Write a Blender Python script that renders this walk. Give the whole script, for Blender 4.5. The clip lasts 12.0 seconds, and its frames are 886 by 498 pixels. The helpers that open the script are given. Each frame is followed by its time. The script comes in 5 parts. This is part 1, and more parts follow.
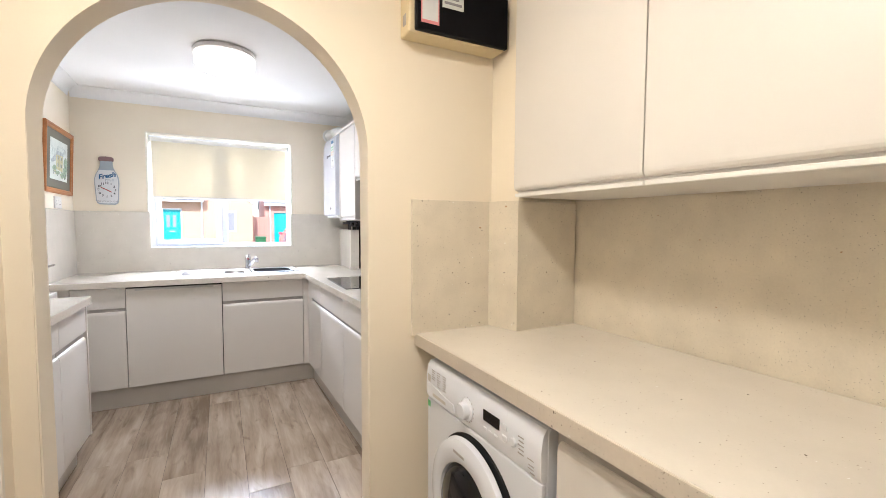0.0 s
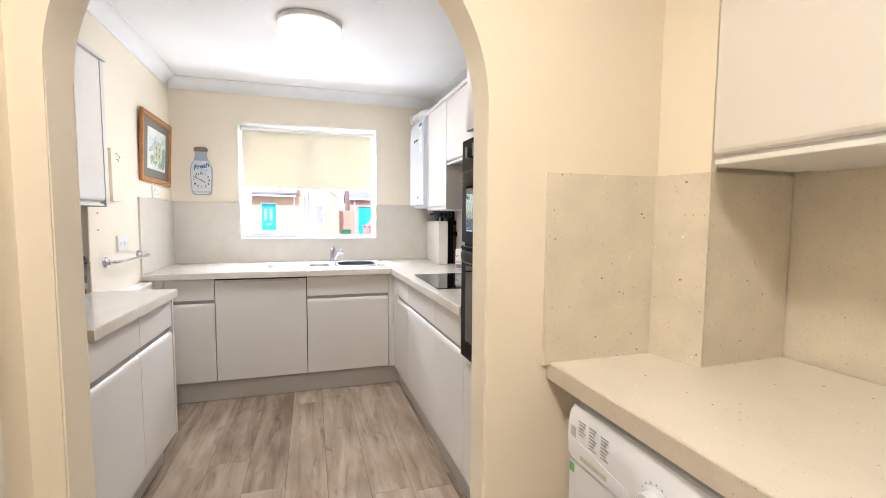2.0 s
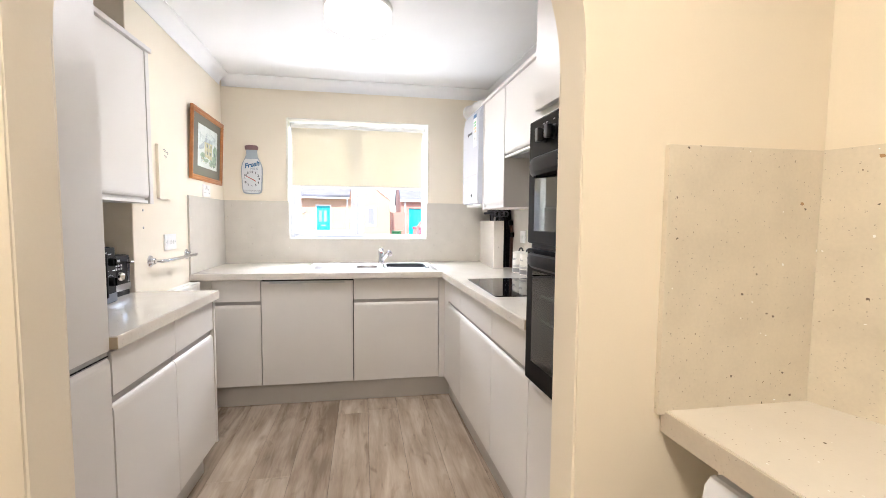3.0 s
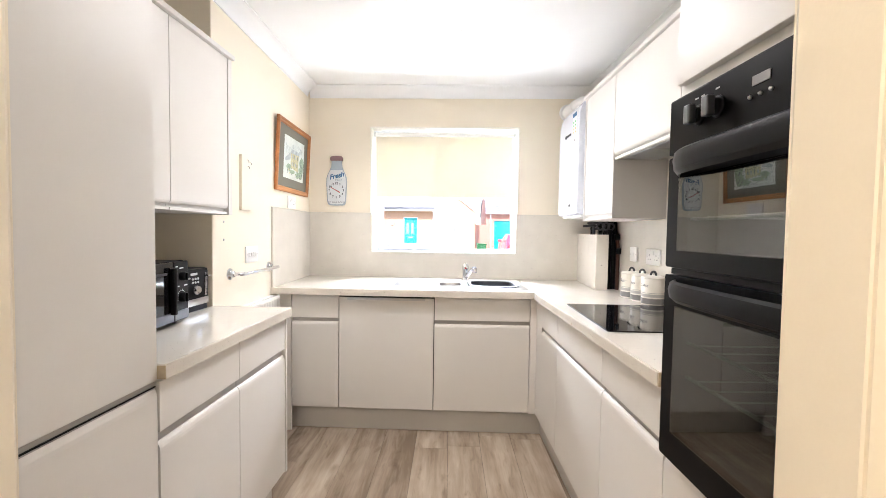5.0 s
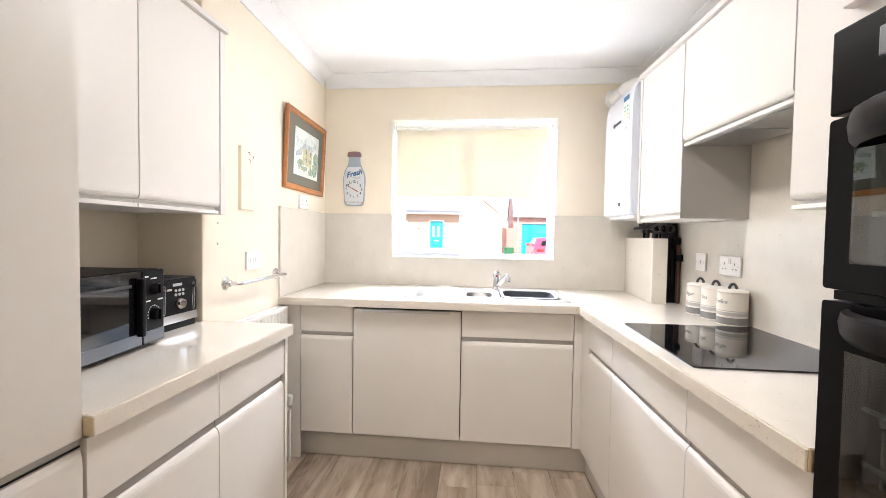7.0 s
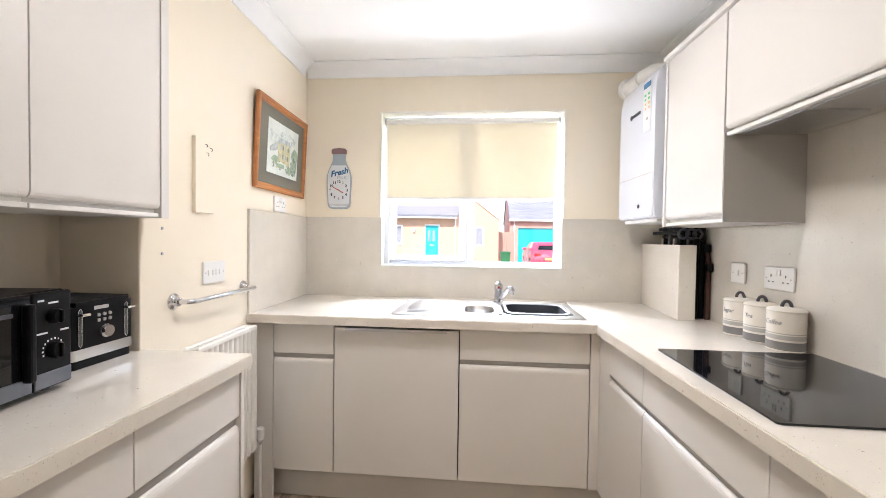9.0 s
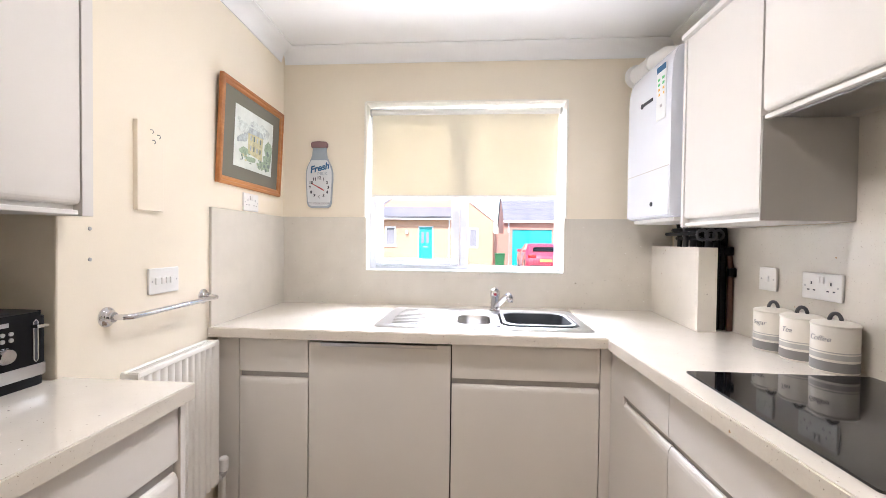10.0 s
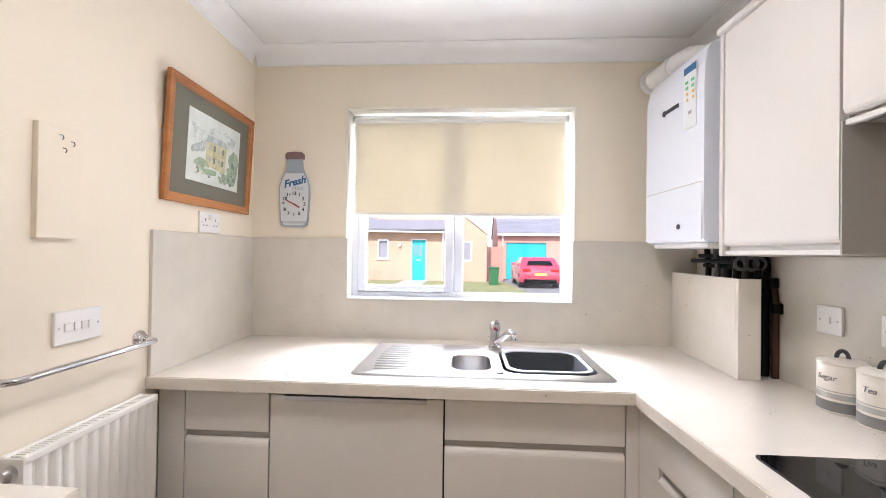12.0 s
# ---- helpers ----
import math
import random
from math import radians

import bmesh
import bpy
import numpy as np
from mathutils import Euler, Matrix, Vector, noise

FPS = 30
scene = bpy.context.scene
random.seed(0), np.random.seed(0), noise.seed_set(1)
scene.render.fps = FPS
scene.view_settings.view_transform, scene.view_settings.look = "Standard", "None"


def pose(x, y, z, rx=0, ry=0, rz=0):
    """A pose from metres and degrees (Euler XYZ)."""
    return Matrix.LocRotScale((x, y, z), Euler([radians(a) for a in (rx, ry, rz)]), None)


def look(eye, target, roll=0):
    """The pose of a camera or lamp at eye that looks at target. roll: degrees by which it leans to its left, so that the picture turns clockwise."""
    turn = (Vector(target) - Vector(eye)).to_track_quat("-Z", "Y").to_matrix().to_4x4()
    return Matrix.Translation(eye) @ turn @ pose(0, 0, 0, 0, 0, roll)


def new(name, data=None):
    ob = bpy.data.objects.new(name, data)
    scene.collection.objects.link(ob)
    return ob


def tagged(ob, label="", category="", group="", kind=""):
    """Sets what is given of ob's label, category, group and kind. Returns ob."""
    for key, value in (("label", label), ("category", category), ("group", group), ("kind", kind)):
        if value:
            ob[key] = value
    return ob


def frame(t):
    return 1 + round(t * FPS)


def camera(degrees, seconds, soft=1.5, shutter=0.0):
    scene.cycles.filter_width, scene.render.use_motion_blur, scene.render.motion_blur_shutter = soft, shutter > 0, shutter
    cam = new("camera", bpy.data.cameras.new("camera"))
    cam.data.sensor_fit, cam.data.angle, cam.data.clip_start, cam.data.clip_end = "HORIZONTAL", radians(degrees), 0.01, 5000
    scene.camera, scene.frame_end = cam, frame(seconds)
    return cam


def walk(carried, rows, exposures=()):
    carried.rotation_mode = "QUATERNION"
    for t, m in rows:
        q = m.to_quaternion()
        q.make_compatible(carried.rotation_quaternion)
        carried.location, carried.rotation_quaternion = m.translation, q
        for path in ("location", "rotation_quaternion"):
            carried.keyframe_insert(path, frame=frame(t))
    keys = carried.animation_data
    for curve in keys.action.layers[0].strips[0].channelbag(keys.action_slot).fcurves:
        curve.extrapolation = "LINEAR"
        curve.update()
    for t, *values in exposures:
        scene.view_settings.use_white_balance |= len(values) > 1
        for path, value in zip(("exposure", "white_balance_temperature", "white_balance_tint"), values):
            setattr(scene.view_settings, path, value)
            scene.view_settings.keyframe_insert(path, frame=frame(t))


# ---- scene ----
cam = camera(93.5, 12.0, soft=0.8)
PATH = [
    (0, (0.078, 0.013, 1.308), (0.979, 1.795, 1.195), 0.3),
    (0.5, (0.089, 0.102, 1.305), (0.915, 1.919, 1.18), 0.4),
    (1, (0.097, 0.215, 1.297), (0.842, 2.066, 1.157), 0.3),
    (1.5, (0.11, 0.345, 1.287), (0.766, 2.228, 1.139), 0.4),
    (2, (0.107, 0.452, 1.283), (0.666, 2.367, 1.139), 0.4),
    (2.5, (0.12, 0.575, 1.271), (0.562, 2.52, 1.133), 0.4),
    (3, (0.134, 0.708, 1.263), (0.464, 2.676, 1.127), 0.5),
    (3.5, (0.139, 0.805, 1.264), (0.352, 2.79, 1.14), 0.6),
    (5.5, (0.142, 1.096, 1.268), (0.015, 3.09, 1.197), 0.9),
    (6, (0.128, 1.178, 1.264), (-0.029, 3.171, 1.199), 0.9),
    (6.5, (0.122, 1.267, 1.266), (-0.06, 3.258, 1.201), 0.8),
    (7, (0.115, 1.36, 1.265), (-0.083, 3.349, 1.198), 0.9),
    (9, (0.088, 1.664, 1.277), (-0.09, 3.656, 1.23), 0.8),
    (9.5, (0.092, 1.778, 1.269), (-0.072, 3.771, 1.23), 0.8),
    (10, (0.086, 1.898, 1.279), (-0.064, 3.892, 1.24), 0.7),
    (10.5, (0.074, 2.01, 1.29), (-0.065, 4.005, 1.259), 0.8),
    (11, (0.074, 2.101, 1.304), (-0.058, 4.096, 1.283), 0.7),
    (11.5, (0.068, 2.158, 1.317), (-0.059, 4.154, 1.314), 0.8),
    (12, (0.071, 2.19, 1.342), (-0.049, 4.186, 1.361), 0.8),
]
EXPOSURES = [(0.0, 1.46, 5840, 14), (2.5, 1.57, 5990, 14), (3.5, 1.61, 6040, 15), (5.5, 1.81, 6130, 14), (7.0, 1.78, 6170, 15), (9.0, 1.45, 6180, 15), (9.5, 1.44, 6180, 16), (12.0, 1.17, 6210, 18)]
walk(cam, [(t, look(eye, target, roll)) for t, eye, target, roll in PATH], EXPOSURES)

# ---- light ----
world = bpy.data.worlds.new("sky")
scene.world = world
world.use_nodes = True
wn = world.node_tree.nodes
sky = wn.new("ShaderNodeTexSky")
sky.sky_type = "NISHITA"
sky.sun_disc = False
sky.sun_elevation, sky.sun_rotation = radians(42), radians(165)
wn["Background"].inputs["Strength"].default_value = 0.15
world.node_tree.links.new(sky.outputs[0], wn["Background"].inputs["Color"])

sun = new("sun", bpy.data.lights.new("sun", "SUN"))
sun.data.energy, sun.data.angle, sun.data.color = 3.3, radians(0.6), (1.0, 0.95, 0.88)
sun.matrix_world = look((-4, -14, 13), (0, 0, 0))

# added lamp out of view, standing in for daylight from the sky beyond the blind
day = new("window_daylight", bpy.data.lights.new("window_daylight", "AREA"))
day.data.shape, day.data.size, day.data.size_y = "RECTANGLE", 0.8, 1.0
day.data.energy, day.data.color = 80.0, (0.93, 0.96, 1.0)
day.matrix_world = look((0.02, 5.5, 2.35), (0.02, 3.0, 0.9))
# added lamp hidden at the outer sill, lifts the ceiling like ground-reflected daylight
bounce = new("added_bounce_lamp", bpy.data.lights.new("added_bounce_lamp", "AREA"))
bounce.data.shape, bounce.data.size, bounce.data.size_y = "RECTANGLE", 1.08, 0.08
bounce.data.energy, bounce.data.color = 4.4, (0.96, 0.98, 1.0)
bounce.matrix_world = look((0.02, 4.515, 1.111), (0.02, 4.2, 2.2))

LAMP_KITCHEN, LAMP_UTILITY = 24.0, 34.0

# ---- materials ----


def mat(name, colour, rough=0.5, metal=0.0, vary=0.04, scale=6.0, fine=90.0, bump=0.02, spec=0.5, coat=0.0):
    """A plain surface with soft large stains and fine grain."""
    m = bpy.data.materials.new(name)
    m.use_nodes = True
    n, l = m.node_tree.nodes, m.node_tree.links
    b = n["Principled BSDF"]
    b.inputs["Roughness"].default_value = rough
    b.inputs["Metallic"].default_value = metal
    b.inputs["Specular IOR Level"].default_value = spec
    b.inputs["Coat Weight"].default_value = coat
    tc = n.new("ShaderNodeTexCoord")
    big, small = n.new("ShaderNodeTexNoise"), n.new("ShaderNodeTexNoise")
    big.inputs["Scale"].default_value, small.inputs["Scale"].default_value = scale, fine
    big.inputs["Detail"].default_value = 4
    small.inputs["Detail"].default_value = 3
    for t in (big, small):
        l.new(tc.outputs["Object"], t.inputs["Vector"])
    add = n.new("ShaderNodeMath")
    add.operation = "MULTIPLY_ADD"
    add.inputs[1].default_value = 0.35
    l.new(small.outputs["Fac"], add.inputs[0])
    l.new(big.outputs["Fac"], add.inputs[2])
    ramp = n.new("ShaderNodeMapRange")
    ramp.inputs["From Min"].default_value, ramp.inputs["From Max"].default_value = 0.4, 0.95
    ramp.inputs["To Min"].default_value, ramp.inputs["To Max"].default_value = 1 - vary, 1 + vary
    l.new(add.outputs[0], ramp.inputs["Value"])
    mul = n.new("ShaderNodeVectorMath")
    mul.operation = "SCALE"
    mul.inputs[0].default_value = colour
    l.new(ramp.outputs[0], mul.inputs["Scale"])
    l.new(mul.outputs[0], b.inputs["Base Color"])
    rr = n.new("ShaderNodeMapRange")
    rr.inputs["To Min"].default_value, rr.inputs["To Max"].default_value = max(0.02, rough * 0.85), min(1, rough * 1.15)
    l.new(big.outputs["Fac"], rr.inputs["Value"])
    l.new(rr.outputs[0], b.inputs["Roughness"])
    if bump:
        bp = n.new("ShaderNodeBump")
        bp.inputs["Strength"].default_value, bp.inputs["Distance"].default_value = bump * 5, 0.001
        l.new(small.outputs["Fac"], bp.inputs["Height"])
        l.new(bp.outputs[0], b.inputs["Normal"])
    return m


def speckled(name, colour, rough, dark, glint, mottle):
    """Composite stone: mottled ground, dark chips and white dots for pale flakes and painted glints."""
    m = mat(name, colour, rough, vary=mottle, scale=9, fine=160, bump=0.0)
    n, l = m.node_tree.nodes, m.node_tree.links
    b = n["Principled BSDF"]
    base = b.inputs["Base Color"].links[0].from_socket
    tc = n["Texture Coordinate"]

    wob, bent = n.new("ShaderNodeTexNoise"), n.new("ShaderNodeVectorMath")
    wob.inputs["Scale"].default_value, wob.inputs["Detail"].default_value = 240, 2
    l.new(tc.outputs["Object"], wob.inputs["Vector"])
    bent.operation, bent.inputs[1].default_value = "MULTIPLY_ADD", (0.006, 0.006, 0.006)
    l.new(wob.outputs["Color"], bent.inputs[0])
    l.new(tc.outputs["Object"], bent.inputs[2])

    def chips(scale, size, keep):
        v = n.new("ShaderNodeTexVoronoi")
        v.inputs["Scale"].default_value = scale
        l.new(bent.outputs[0], v.inputs["Vector"])
        near = n.new("ShaderNodeMath")
        near.operation, near.inputs[1].default_value = "LESS_THAN", size
        l.new(v.outputs["Distance"], near.inputs[0])
        sep = n.new("ShaderNodeSeparateColor")
        l.new(v.outputs["Color"], sep.inputs[0])
        pick = n.new("ShaderNodeMath")
        pick.operation, pick.inputs[1].default_value = "LESS_THAN", keep
        l.new(sep.outputs[0], pick.inputs[0])
        both = n.new("ShaderNodeMath")
        both.operation = "MULTIPLY"
        l.new(near.outputs[0], both.inputs[0])
        l.new(pick.outputs[0], both.inputs[1])
        return both.outputs[0]

    # last two rows put pale flakes and glints into the colour as white dots
    for scale, size, keep, col in ((34, 0.10, dark * 0.55, (0.17, 0.12, 0.08, 1)), (34, 0.13, dark * 0.2, (0.42, 0.25, 0.12, 1)), (72, 0.155, dark * 0.6, (0.15, 0.12, 0.09, 1)),
                                   (140, 0.18, dark * 0.45, (0.20, 0.16, 0.12, 1)), (260, 0.26, dark * 0.9, (0.42, 0.37, 0.30, 1)), (48, 0.10, glint * 0.35, (0.97, 0.97, 0.95, 1)), (90, 0.14, glint * 0.3, (0.97, 0.97, 0.95, 1))):
        mix = n.new("ShaderNodeMix")
        mix.data_type = "RGBA"
        l.new(chips(scale, size, keep), mix.inputs[0])
        l.new(base, mix.inputs[6])
        mix.inputs[7].default_value = col
        base = mix.outputs[2]
    l.new(base, b.inputs["Base Color"])
    return m


def timber(name, dark, light, rough, along="y", random_shift=True, stretch=9.0, knots=0.0):
    """Grained wood, the grain along one axis; each piece takes its own shade."""
    m = bpy.data.materials.new(name)
    m.use_nodes = True
    n, l = m.node_tree.nodes, m.node_tree.links
    b = n["Principled BSDF"]
    tc, info = n.new("ShaderNodeTexCoord"), n.new("ShaderNodeObjectInfo")
    shift = n.new("ShaderNodeVectorMath")
    shift.operation = "MULTIPLY_ADD"
    comb = n.new("ShaderNodeCombineXYZ")
    for k in range(3):
        l.new(info.outputs["Random"], comb.inputs[k])
    l.new(comb.outputs[0], shift.inputs[0])
    shift.inputs[1].default_value = (37, 53, 11) if random_shift else (0, 0, 0)
    l.new(tc.outputs["Object"], shift.inputs[2])
    sc = n.new("ShaderNodeVectorMath")
    sc.operation = "MULTIPLY"
    sc.inputs[1].default_value = {"y": (stretch, 1, stretch), "x": (1, stretch, stretch), "z": (stretch, stretch, 1)}[along]
    l.new(shift.outputs[0], sc.inputs[0])
    warp, grain, blotch = (n.new("ShaderNodeTexNoise") for _ in range(3))
    warp.inputs["Scale"].default_value, warp.inputs["Detail"].default_value = 1.6, 3
    warp.inputs["Distortion"].default_value = 0.5
    grain.inputs["Scale"].default_value, grain.inputs["Detail"].default_value = 8.0, 6
    grain.inputs["Distortion"].default_value = 0.6
    blotch.inputs["Scale"].default_value, blotch.inputs["Detail"].default_value = 2.4, 3
    for t in (warp, grain):
        l.new(sc.outputs[0], t.inputs["Vector"])
    l.new(shift.outputs[0], blotch.inputs["Vector"])
    a = n.new("ShaderNodeMath")
    a.operation, a.inputs[1].default_value = "MULTIPLY_ADD", 0.34
    l.new(grain.outputs["Fac"], a.inputs[0])
    l.new(warp.outputs["Fac"], a.inputs[2])
    c = n.new("ShaderNodeMath")
    c.operation, c.inputs[1].default_value = "MULTIPLY_ADD", 0.5
    l.new(blotch.outputs["Fac"], c.inputs[0])
    l.new(a.outputs[0], c.inputs[2])
    d = n.new("ShaderNodeMath")
    d.operation, d.inputs[1].default_value = "MULTIPLY_ADD", 0.40
    l.new(info.outputs["Random"], d.inputs[0])
    l.new(c.outputs[0], d.inputs[2])
    span = n.new("ShaderNodeMapRange")
    span.inputs["From Min"].default_value, span.inputs["From Max"].default_value = 0.76, 1.46
    l.new(d.outputs[0], span.inputs["Value"])
    ramp = n.new("ShaderNodeValToRGB")
    ramp.color_ramp.elements[0].position, ramp.color_ramp.elements[1].position = 0.0, 1.0
    ramp.color_ramp.elements[0].color, ramp.color_ramp.elements[1].color = (*dark, 1), (*light, 1)
    l.new(span.outputs[0], ramp.inputs[0])
    colour = ramp.outputs[0]
    if knots:
        streak, mark, shade = n.new("ShaderNodeTexNoise"), n.new("ShaderNodeMapRange"), n.new("ShaderNodeMix")
        near = n.new("ShaderNodeVectorMath")
        near.operation, near.inputs[1].default_value = "MULTIPLY", (3.6, 1, 3.6)
        l.new(shift.outputs[0], near.inputs[0])
        l.new(near.outputs[0], streak.inputs["Vector"])
        streak.inputs["Scale"].default_value, streak.inputs["Detail"].default_value, streak.inputs["Distortion"].default_value = 3.4, 7, 1.6
        mark.inputs["From Min"].default_value, mark.inputs["From Max"].default_value = 0.56, 0.74
        mark.inputs["To Max"].default_value = knots
        l.new(streak.outputs["Fac"], mark.inputs["Value"])
        shade.data_type, shade.blend_type = "RGBA", "MULTIPLY"
        l.new(mark.outputs[0], shade.inputs[0])
        l.new(colour, shade.inputs[6])
        shade.inputs[7].default_value = (0.40, 0.35, 0.31, 1)
        colour = shade.outputs[2]
    l.new(colour, b.inputs["Base Color"])
    b.inputs["Roughness"].default_value = rough
    bp = n.new("ShaderNodeBump")
    bp.inputs["Strength"].default_value, bp.inputs["Distance"].default_value = 0.12, 0.001
    l.new(a.outputs[0], bp.inputs["Height"])
    l.new(bp.outputs[0], b.inputs["Normal"])
    return m


def glow(name, colour, strength):
    m = bpy.data.materials.new(name)
    m.use_nodes = True
    b = m.node_tree.nodes["Principled BSDF"]
    b.inputs["Base Color"].default_value = (0.85, 0.84, 0.8, 1)
    b.inputs["Emission Color"].default_value = (*colour, 1)
    b.inputs["Emission Strength"].default_value = strength
    return m


def clear(name, tint=(1, 1, 1), rough=0.0, ior=1.45):
    m = bpy.data.materials.new(name)
    m.use_nodes = True
    b = m.node_tree.nodes["Principled BSDF"]
    b.inputs["Base Color"].default_value = (*tint, 1)
    b.inputs["Transmission Weight"].default_value = 1
    b.inputs["Roughness"].default_value, b.inputs["IOR"].default_value = rough, ior
    return m


def fabric(name, colour):
    """Roller blind cloth that lets daylight through."""
    m = mat(name, colour, 0.9, vary=0.03, scale=5, fine=400, bump=0.03)
    n, l = m.node_tree.nodes, m.node_tree.links
    tr, mix = n.new("ShaderNodeBsdfTranslucent"), n.new("ShaderNodeMixShader")
    tr.inputs["Color"].default_value = (0.95, 0.86, 0.66, 1)
    mix.inputs[0].default_value = 0.105
    l.new(n["Principled BSDF"].outputs[0], mix.inputs[1])
    l.new(tr.outputs[0], mix.inputs[2])
    l.new(mix.outputs[0], n["Material Output"].inputs["Surface"])
    return m


CREAM = mat("cream_wall_paint", (0.85, 0.772, 0.635), 0.75, vary=0.025, scale=2.2, fine=220, bump=0.03)
CEIL = mat("white_ceiling_paint", (0.88, 0.88, 0.87), 0.85, vary=0.02, scale=3, fine=150, bump=0.03)
FRONT = mat("cashmere_matt_front", (0.72, 0.69, 0.65), 0.42, vary=0.018, scale=3, fine=260, bump=0.008)
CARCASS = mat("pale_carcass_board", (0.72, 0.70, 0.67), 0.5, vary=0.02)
SIDE = mat("darker_grey_beige_sheet", (0.44, 0.42, 0.39), 0.5, vary=0.02)
DULL = mat("dull_dark_metal", (0.15, 0.155, 0.17), 0.35, 0.8, vary=0.05, bump=0)
# dark body colour that paints the shade seen in the door gaps
GAP_SHADE = mat("painted_gap_shade", (0.16, 0.155, 0.15), 0.6, vary=0.03)
PLINTH = mat("grey_beige_plinth", (0.58, 0.55, 0.51), 0.5, vary=0.03)
RAIL = mat("handle_recess", (0.42, 0.40, 0.38), 0.4, vary=0.02)
WORKTOP = speckled("speckled_worktop", (0.79, 0.745, 0.67), 0.13, 0.03, 0.07, 0.035)
top_gloss = WORKTOP.node_tree.nodes["Principled BSDF"].inputs
top_gloss["Coat Weight"].default_value, top_gloss["Coat Roughness"].default_value = 0.5, 0.06
# high glint share: the sparkle is painted as white dots
SPLASH = speckled("speckled_splashback", (0.65, 0.61, 0.54), 0.20, 0.04, 0.30, 0.05)
SPLASH_U = speckled("speckled_utility_splashback", (0.71, 0.645, 0.53), 0.3, 0.075, 0.08, 0.10)
EDGE = speckled("kitchen_worktop_edging", (0.70, 0.65, 0.575), 0.25, 0.12, 0.10, 0.06)
ENDWOOD = mat("bare_board_end", (0.52, 0.43, 0.30), 0.6, vary=0.12, scale=14)
EDGING = speckled("worktop_edging", (0.60, 0.54, 0.46), 0.3, 0.10, 0.08, 0.08)
PLANK = timber("grey_oak_laminate", (0.23, 0.17, 0.12), (0.56, 0.46, 0.36), 0.22, knots=0.5)
JOINT = mat("dark_joint", (0.07, 0.055, 0.045), 0.8)
STEEL = mat("brushed_steel", (0.54, 0.54, 0.54), 0.3, 1.0, vary=0.06, scale=4, fine=200, bump=0.01)
WIRE = mat("bright_shelf_wire", (0.78, 0.78, 0.76), 0.3, 0.3, vary=0.03, bump=0)
CHROME = mat("chrome", (0.68, 0.68, 0.70), 0.07, 1.0, vary=0.02, bump=0)
BLACK = mat("black_enamel", (0.004, 0.004, 0.0045), 0.32, vary=0.15, bump=0, spec=0.08)
BLACKMATT = mat("black_plastic", (0.006, 0.006, 0.007), 0.40, vary=0.15, spec=0.13)
BGLASS = mat("black_glass", (0.006, 0.006, 0.007), 0.05, vary=0.05, bump=0, spec=0.4)
TINT = clear("smoked_oven_glass", (0.22, 0.26, 0.25), 0.0, 1.9)
GLASS = clear("window_glass")
CAVITY = mat("oven_cavity_enamel", (0.10, 0.115, 0.11), 0.4, vary=0.06, bump=0)
BOWLGREY = mat("grey_plastic_bowl", (0.055, 0.062, 0.072), 0.6, vary=0.05, spec=0.25)
PLASTIC = mat("white_plastic", (0.80, 0.79, 0.76), 0.35, vary=0.015, bump=0)
APPLIANCE = mat("white_appliance_enamel", (0.76, 0.79, 0.86), 0.25, vary=0.012, bump=0, coat=0.3)
RADWHITE = mat("white_radiator_enamel", (0.80, 0.78, 0.73), 0.35, vary=0.02, bump=0)
UPVC = mat("white_upvc", (0.72, 0.745, 0.79), 0.3, vary=0.015, bump=0)
REVEAL = mat("white_reveal_paint", (0.84, 0.81, 0.72), 0.6, vary=0.02)
BLIND = fabric("cream_blind_cloth", (0.82, 0.775, 0.65))
OAK = timber("orange_pine_frame", (0.30, 0.10, 0.025), (0.55, 0.23, 0.07), 0.4, "y", False, 14)
BOWLRIM = mat("light_grey_plastic_rim", (0.34, 0.37, 0.40), 0.45, vary=0.03)
MOUNT = mat("sage_grey_mount", (0.17, 0.165, 0.13), 0.8, vary=0.05)
PAPER = mat("pale_paper", (0.66, 0.70, 0.66), 0.8, vary=0.10, scale=14, fine=60)
INKPALE = mat("pale_grey_print", (0.38, 0.37, 0.38), 0.7)
INKGREY = mat("grey_print", (0.28, 0.28, 0.29), 0.7)
INKDARK = mat("dark_print", (0.03, 0.035, 0.05), 0.6)
INKBLUE = mat("blue_print", (0.03, 0.13, 0.28), 0.6)
INKRED = mat("red_print", (0.40, 0.03, 0.05), 0.6)
MILK = mat("milk_white_print", (0.70, 0.72, 0.73), 0.45)
BOTTLEGREY = mat("bottle_grey_print", (0.36, 0.42, 0.47), 0.45)
CAPBROWN = mat("mauve_brown_cap", (0.25, 0.15, 0.15), 0.5)
CANWHITE = mat("cream_ceramic", (0.74, 0.70, 0.63), 0.35, vary=0.04, bump=0)
CANGREY = mat("grey_ceramic_band", (0.22, 0.215, 0.21), 0.4, vary=0.04, bump=0)
CANLIGHT = mat("light_grey_band", (0.45, 0.44, 0.42), 0.4, vary=0.04, bump=0)
RUBBER = mat("dark_grey_rubber", (0.06, 0.06, 0.065), 0.6)
LABELPINK = mat("pink_label", (0.75, 0.28, 0.30), 0.6)
LABELGREEN = mat("green_label", (0.12, 0.5, 0.2), 0.6)
LABELAMBER = mat("amber_label", (0.8, 0.45, 0.1), 0.6)
PCREAM = mat("cream_plastic", (0.74, 0.63, 0.40), 0.45, vary=0.03, bump=0)
COPPER = mat("aged_copper_pipe", (0.085, 0.04, 0.028), 0.5, 0.6)
BRICK = mat("pale_buff_brick", (0.50, 0.31, 0.22), 0.85, vary=0.12, scale=1.2, fine=25)
BRICKRED = mat("red_brick", (0.52, 0.27, 0.21), 0.85, vary=0.12, scale=1.2, fine=25)
